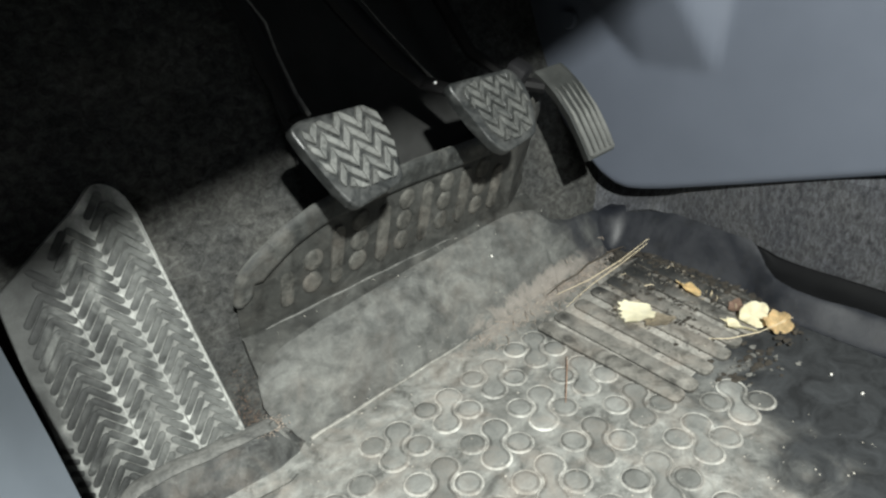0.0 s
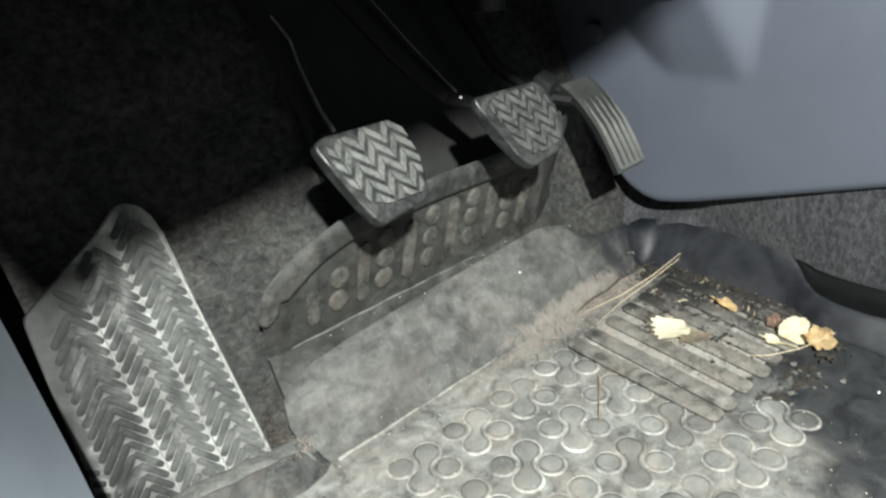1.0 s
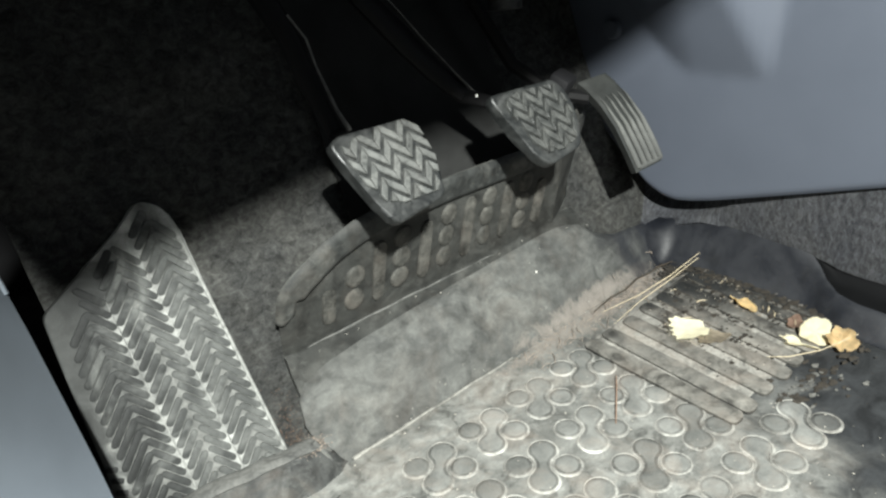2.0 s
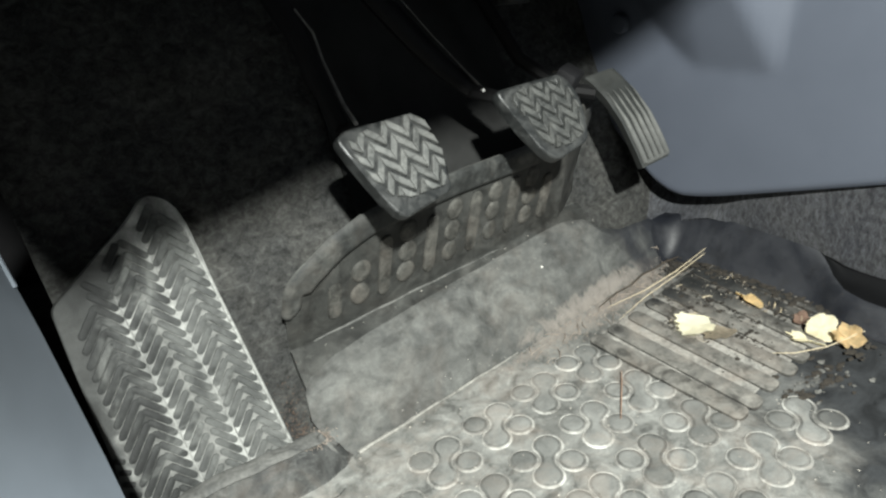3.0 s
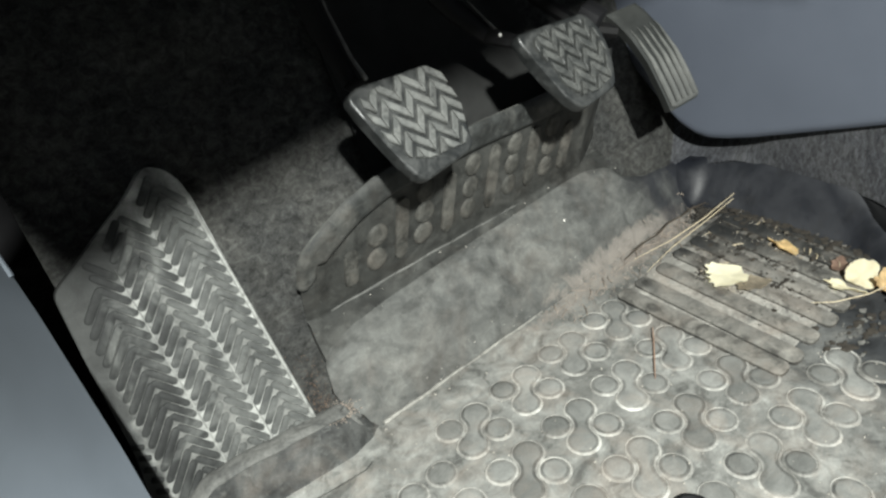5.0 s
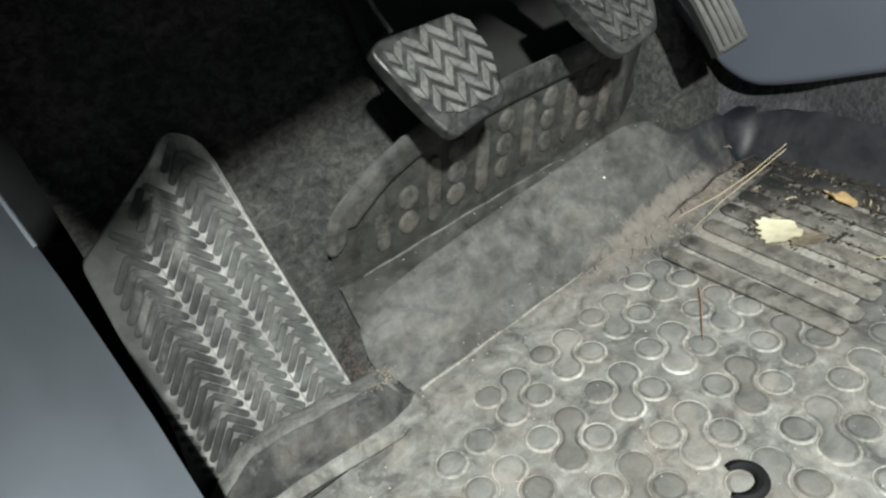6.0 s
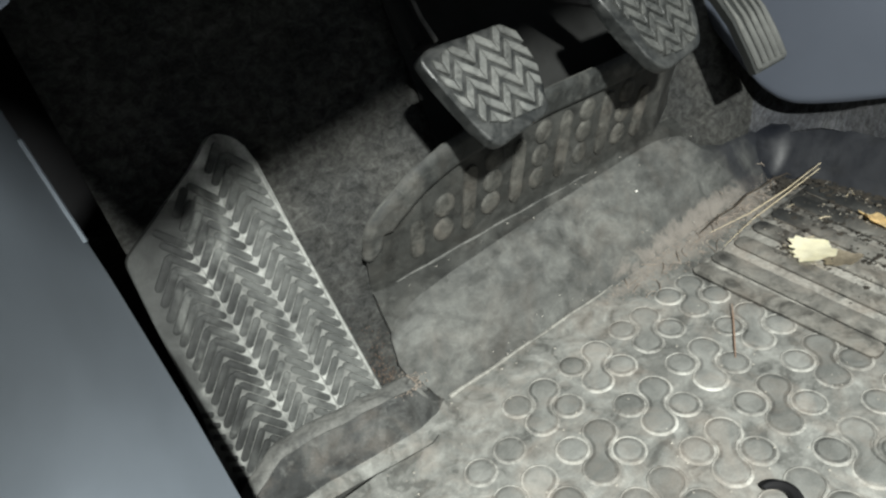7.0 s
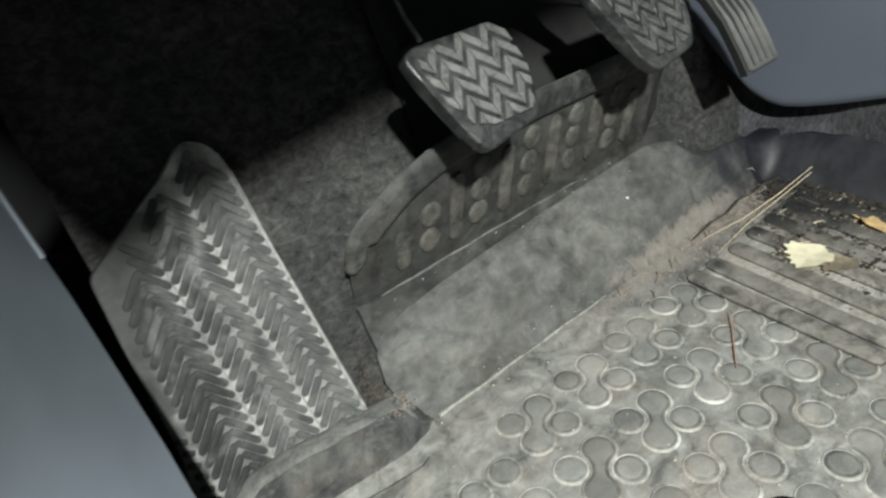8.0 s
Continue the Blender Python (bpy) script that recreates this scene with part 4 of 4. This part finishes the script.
# ---- loose things on the mat ----
def leaf(name, material, label, centre, size, turn, curl, seed, wide=1.0, tilt=0.0, teeth=0.0, square=2.0, ragged=0.07):
    """A dry leaf scrap: a squarish or pointed outline, torn and toothed on one side, slightly cupped and crumpled."""
    rnd = random.Random(seed)
    bm = bmesh.new()
    n = 60
    ph = [rnd.uniform(0, 6.28) for _ in range(4)]
    mid = bm.verts.new((0, 0, curl * 0.1))
    rings = []
    for q in (0.3, 0.6, 0.85, 1.0):
        row = []
        for i in range(n):
            a = 2 * math.pi * i / n
            r = size / (abs(math.cos(a)) ** square + abs(math.sin(a)) ** square) ** (1 / square)
            r *= 1 + ragged * q * (math.sin(3 * a + ph[0]) + 0.6 * math.sin(5 * a + ph[1]) + 0.4 * math.sin(9 * a + ph[2]))
            if q == 1.0:
                r *= 1 + rnd.uniform(-0.05, 0.05) - teeth * (i % 4 < 2) * max(0.0, -math.cos(a) - 0.25)
            z = curl * (q * q * (0.6 + 0.5 * math.sin(2 * a + ph[3])) + 0.15 * math.sin(5 * a + ph[1]) * q)
            row.append(bm.verts.new((r * q * math.cos(a) * wide, r * q * math.sin(a) / wide, z)))
        rings.append(row)
    for i in range(n):
        bm.faces.new((mid, rings[0][i], rings[0][(i + 1) % n]))
        for a, b in zip(rings, rings[1:]):
            bm.faces.new((a[i], b[i], b[(i + 1) % n], a[(i + 1) % n]))
    bmesh.ops.solidify(bm, geom=list(bm.faces), thickness=0.0003)
    ob = link_bm(name, bm, material)
    ob.matrix_basis = pose(*centre, tilt, 0, turn)
    return tagged(ob, label, "leaf", "dry leaves on the mat")


leaf("dry_leaf", LEAF, "pale yellow dry leaf scrap on the mat ribs", (0.0915, -0.0365, 0.0054), 0.0148, -46, 0.0025, 3, 1.0, 0, 0.32, 3.6, 0.085)
leaf("dry_leaf", LEAF_B, "small ochre leaf scrap on the mat ribs", (0.1545, -0.0505, 0.0046), 0.0088, 74, 0.005, 9, 1.75, -6, 0.0, 1.15, 0.1)
leaf("dry_leaf", LEAF_P, "pale yellow curled leaf beside an ochre leaf", (0.149, -0.1135, 0.0072), 0.0114, -70, 0.004, 5, 0.93, 24, 0.0, 3.2, 0.03)
leaf("dry_leaf", LEAF_O, "ochre brown curled leaf beside a pale leaf", (0.1508, -0.1325, 0.0065), 0.0112, -62, 0.006, 12, 0.95, 20, 0.0, 1.8, 0.13)
leaf("dry_leaf", LEAF_P, "narrow pale yellow leaf shred beside a curled leaf", (0.1295, -0.1095, 0.0045), 0.0085, -86, 0.003, 21, 1.8, 0, 0.3, 1.3, 0.25)


BROWN = plain("brown_leaf", (0.33, 0.285, 0.215), 0.85, var=0.35, scale=150, grain=0.0004, gscale=500)
RUSTY = plain("rusty_leaf", (0.3, 0.2, 0.15), 0.85, var=0.35, scale=150, grain=0.0004, gscale=500)
leaf("dry_leaf", BROWN, "thin brown leaf fragment beside a pale leaf scrap", (0.097, -0.0555, 0.0036), 0.0115, -35, 0.001, 41, 1.15, 0, 0.0, 1.7, 0.12)
leaf("dry_leaf", RUSTY, "crumbled rusty leaf fragment beside a curled leaf", (0.156, -0.0965, 0.0042), 0.0092, 40, 0.002, 44, 1.2, 0, 0.2, 1.6, 0.14)


def stalk(name, pts, r, material, label):
    return tagged(link_bm(name, tube(pts, r, 6), material), label, "stalk", "stalks on the mat")


stalk("grass_stalk", [(0.186, 0.0128, 0.0227), (0.155, 0.0225, 0.0085), (0.113, 0.028, 0.004), (0.072, 0.037, 0.002)], [0.0003, 0.00045, 0.00045, 0.0002], STRAW, "dry straw-coloured grass stalk across the mat")
stalk("grass_stalk", [(0.181, 0.0105, 0.0203), (0.147, 0.0195, 0.0072), (0.105, 0.021, 0.004), (0.064, 0.018, 0.0012)], [0.0003, 0.00045, 0.0004, 0.0002], STRAW, "dry straw-coloured grass stalk across the mat")
stalk("grass_stalk", [(0.161, -0.14, 0.011), (0.131, -0.126, 0.0055), (0.11, -0.112, 0.0042), (0.1, -0.1, 0.0038)], [0.0003, 0.0004, 0.0004, 0.0002], STRAW, "dry straw-coloured grass stalk by the leaves")
stalk("twig", [(0.1785, 0.036, 0.009), (0.164, 0.0415, 0.0075), (0.15, 0.0415, 0.007), (0.133, 0.0445, 0.0065), (0.112, 0.0415, 0.0055), (0.092, 0.0435, 0.005), (0.066, 0.0415, 0.0035)], [0.0005, 0.0009, 0.0007, 0.0009, 0.0006, 0.0007, 0.0004], plain("dark_twig", (0.05, 0.04, 0.03), 0.9, var=0.4, scale=300), "dark brown twig lying along the mat crease")
stalk("twig", [(0.006, -0.029, 0.0035), (-0.004, -0.037, 0.003), (-0.016, -0.046, 0.0026), (-0.036, -0.061, 0.0018)], [0.0003, 0.0005, 0.0006, 0.0004], TWIG, "thin red-brown twig on the mat studs")
for p in ((0.031, 0.0765, 0.0475), (0.114, -0.211, 0.001), (0.121, -0.187, 0.001)):
    ob = link_bm("grit", dome(0.001, 0.0012, 7), STONE)
    ob.matrix_basis = Matrix.Translation(p)
    tagged(ob, "tiny white grit grain on the mat", "grit", "grit on the mat")

# black plastic mat hook on the floor
hook_pts = []
for i in range(19):
    a = radians(135 + 55 + (360 - 110) * i / 18)
    hook_pts.append((0.0105 * math.cos(a), 0.0095 * math.sin(a)))
hook = link_bm("mat_hook", tube([(x, y, 0.004) for x, y in hook_pts], [0.0012 + 0.0022 * math.sin(math.pi * (i + 0.6) / 19.2) ** 0.6 for i in range(19)], 8, 0.9), BLACK)
hook.matrix_basis = pose(-0.1125, -0.138, 0, 0, 0, 0)
tagged(hook, "small black plastic open ring lying on the mat", "clip")


# crumbs of dirt and dry bits along the crease and between the ribs
def crumbs(name, count, place, size, material, label, seed):
    rnd = random.Random(seed)
    bm = bmesh.new()
    for _ in range(count):
        x, y, z = place(rnd)
        r = size * rnd.uniform(0.35, 1.0) ** 2 + 0.0002
        q = [bm.verts.new((x + r * dx * rnd.uniform(0.6, 1.5), y + r * dy * rnd.uniform(0.6, 1.5), z + r * dz * rnd.uniform(0.3, 0.8))) for dx, dy, dz in ((1, 0, 0), (0, 1, 0), (-1, 0, 0), (0, -1, 0), (0, 0, 1))]
        for a, b in ((0, 1), (1, 2), (2, 3), (3, 0)):
            bm.faces.new((q[a], q[b], q[4]))
    return tagged(link_bm(name, bm, material, smooth=False), label, "dirt", kind="stuff")


def by_crease(rnd):
    x = rnd.triangular(-0.06, 0.21, 0.13)
    y = rnd.gauss(0.04, 0.011)
    return (x, y, 0.0004 + max(0.0, (y - 0.05) * 1.42))


clump_rnd = random.Random(31)
CLUMPS = [(clump_rnd.triangular(0.06, 0.19, 0.18), clump_rnd.triangular(-0.12, 0.02, -0.03)) for _ in range(44)]


def on_ribs(rnd):
    a, b = rnd.choice(CLUMPS)
    s = rnd.uniform(0.003, 0.014)
    x, y = a + rnd.gauss(0, s), b + rnd.gauss(0, s)
    return (x, y, 0.0031 if 0.003 < (x - 0.024) % 0.024 < 0.021 else 0.001)


def by_lip(rnd):
    # swept against the foot of the side lip and round the ends of the ribs
    t = rnd.random() ** 1.25 * 0.93
    x, y = lerp_points([(0.0, 0.176, 0.036), (0.2, 0.194, 0.012), (0.4, 0.194, -0.03), (0.6, 0.189, -0.075), (0.75, 0.181, -0.115), (0.88, 0.16, -0.14), (1.0, 0.112, -0.15)], t)
    d = abs(rnd.gauss(0, 0.008))
    return (x - d, y + rnd.gauss(0, 0.006), 0.0032)


def at_ends(rnd):
    t = rnd.random()
    return (0.068 + 0.05 * t + rnd.gauss(0, 0.005), -0.133 - 0.01 * t + rnd.gauss(0, 0.009), 0.0006)


def in_clump(rnd):
    return (rnd.gauss(0.17, 0.009), rnd.gauss(0.033, 0.005), 0.001 + rnd.random() * 0.004)


def on_mat(rnd):
    return (rnd.uniform(-0.32, 0.07), rnd.uniform(-0.25, 0.045), 0.0006)


crumbs("dirt_crumbs", 2600, by_crease, 0.0006, DIRT, "pinkish brown dirt crumbs packed along the mat crease", 1)
DARK_SOIL = plain("dark_soil", (0.03, 0.027, 0.023), 0.9, var=0.4, scale=300)
crumbs("dark_crumbs", 620, on_ribs, 0.001, DARK_SOIL, "dark soil crumbs on the ribbed heel pad", 2)
crumbs("swept_soil", 520, by_lip, 0.0011, DARK_SOIL, "dark soil and rot swept along the side lip", 22)
crumbs("soil_clump", 260, in_clump, 0.0014, DARK_SOIL, "dark clump of soil at the end of the crease", 23)
crumbs("pale_crumbs", 200, on_ribs, 0.0006, plain("pale_debris", (0.36, 0.33, 0.28), 0.9, var=0.4, scale=300), "pale dry debris on the ribbed heel pad", 3)
def on_slope(rnd):
    x, t = rnd.uniform(-0.18, 0.12), rnd.random() ** 1.6
    return (x, 0.0475 + 0.05 * t, 0.002 + 0.071 * t)


crumbs("slope_flecks", 90, on_slope, 0.0006, plain("pale_fleck", (0.42, 0.4, 0.36), 0.9, var=0.3, scale=300), "pale dry flecks on the sloping mat panel", 8)
crumbs("sand_grains", 420, on_mat, 0.0008, plain("sand", (0.36, 0.34, 0.3), 0.9, var=0.4, scale=300), "fine sand grains scattered on the mat", 4)


# fibres and bits of grass caught in the dirt
def fibres(name, count, place, length, material, label, seed):
    rnd = random.Random(seed)
    bm = bmesh.new()
    for _ in range(count):
        p = Vector(place(rnd))
        a = rnd.gauss(0.35, 0.7)
        d = Vector((math.cos(a), math.sin(a), 0)) * length * rnd.uniform(0.4, 1.0)
        n = Vector((-d.y, d.x, 0)).normalized() * rnd.uniform(0.0002, 0.0004)
        bend = n.normalized() * rnd.uniform(-0.15, 0.15) * d.length
        prev = None
        for k in range(4):
            t = k / 3
            c = p + d * (t - 0.5) + bend * 4 * t * (1 - t) + Vector((0, 0, 0.0008 + 0.001 * math.sin(math.pi * t)))
            row = [bm.verts.new(c + n), bm.verts.new(c + Vector((0, 0, 0.0004))), bm.verts.new(c - n)]
            if prev:
                bm.faces.new((prev[0], prev[1], row[1], row[0]))
                bm.faces.new((prev[1], prev[2], row[2], row[1]))
            prev = row
    return tagged(link_bm(name, bm, material), label, "dirt", kind="stuff")


fibres("dirt_fibres", 45, by_crease, 0.02, DIRT, "short dusty fibres caught along the mat crease", 6)
def flakes(name, count, place, size, material, label, seed):
    """Flat torn flakes lying at all angles."""
    rnd = random.Random(seed)
    bm = bmesh.new()
    for _ in range(count):
        p = Vector(place(rnd))
        r = size * rnd.uniform(0.3, 1.0)
        a0, lean = rnd.uniform(0, 6.28), Vector((rnd.uniform(-0.3, 0.3), rnd.uniform(-0.3, 0.3)))
        rim = []
        for k in range(7):
            a = a0 + k * 0.898
            q = Vector((math.cos(a) * rnd.uniform(0.4, 1.2), math.sin(a) * rnd.uniform(0.3, 0.8))) * r
            rim.append(bm.verts.new(p + Vector((q.x, q.y, 0.0006 + 0.5 * q.dot(lean)))))
        top = bm.verts.new(p + Vector((0, 0, 0.0007 + r * 0.06)))
        for k in range(7):
            bm.faces.new((rim[k], rim[(k + 1) % 7], top))
    return tagged(link_bm(name, bm, material, smooth=False), label, "dirt", kind="stuff")


ROT = plain("rotten_leaf", (0.035, 0.03, 0.024), 0.9, var=0.5, scale=200)
flakes("dark_flakes", 130, on_ribs, 0.004, ROT, "dark rotten leaf flakes on the ribbed heel pad", 14)
flakes("swept_flakes", 170, by_lip, 0.0055, ROT, "dark leaf flakes swept along the side lip", 24)
flakes("grey_flakes", 22, by_lip, 0.0034, plain("grey_flake", (0.16, 0.15, 0.135), 0.9, var=0.5, scale=200), "grey leaf flakes swept along the side lip", 25)
flakes("end_flakes", 30, at_ends, 0.0042, plain("pale_dust_flake", (0.13, 0.128, 0.118), 0.95, var=0.5, scale=200), "pale dust flakes at the ends of the ribs", 26)
flakes("dark_end_flakes", 40, at_ends, 0.005, ROT, "dark leaf flakes at the ends of the ribs", 27)
flakes("tan_flakes", 24, on_ribs, 0.003, plain("tan_flake", (0.24, 0.21, 0.165), 0.9, var=0.4, scale=200), "dull tan leaf flakes on the ribbed heel pad", 15)
fibres("straw_bits", 12, on_ribs, 0.012, STRAW, "short bits of straw on the ribbed heel pad", 7)

# ---- parts under the dashboard ----
BRACKET = plain("dull_grey_steel", (0.05, 0.05, 0.048), 0.55, var=0.3, scale=60)
bracket = thing("column_bracket", "dark steel bracket of the steering column under the dashboard", "bracket")
part("bar", box((0.034, 0.16, 0.022), pose(0.148, 0.1, 0.286, -8, 0, 12), 0.003), BRACKET, bracket)
part("cross_bar", tube([(0.154, 0.022, 0.27), (0.142, 0.036, 0.275), (0.122, 0.06, 0.28), (0.1, 0.09, 0.288)], [0.007, 0.013, 0.014, 0.014], 10, 0.8), BRACKET, bracket)
part("end_plate", tube([(0.16, 0.0165, 0.2605), (0.157, 0.02, 0.266), (0.153, 0.024, 0.273)], [0.0012, 0.005, 0.007], 6, 0.5), BARE, bracket, "worn bare steel tip")
plug = thing("wiring_plug", "brown cylindrical wiring connector under the dashboard", "connector")
part("body", tube([(0.085, 0.15, 0.262), (0.09, 0.155, 0.29), (0.095, 0.16, 0.33)], [0.013, 0.014, 0.013], 16), plain("brown_plastic", (0.16, 0.115, 0.055), 0.5), plug)
part("collar", tube([(0.0845, 0.1495, 0.258), (0.0855, 0.1505, 0.266)], 0.0155, 16), GLINT_COLLAR, plug, "dull metal collar")


def in_corner(rnd):
    x, y = rnd.gauss(-0.2115, 0.0045), rnd.gauss(0.0615, 0.004)
    return (x, y, 0.0225 + 0.1 * (y - 0.066))


def in_gap(rnd):
    x, z = rnd.gauss(-0.217, 0.006), abs(rnd.gauss(0.01, 0.02))
    return (x, 0.072 + 0.36 * z, z)


crumbs("corner_dirt", 600, in_corner, 0.0005, DIRT, "clump of pinkish brown dirt at the corner of the lip", 11)
crumbs("gap_dirt", 450, in_gap, 0.0004, plain("red_brown_dirt", (0.13, 0.085, 0.06), 0.95, var=0.4, scale=200), "red-brown dirt in the gap beside the footrest", 12)
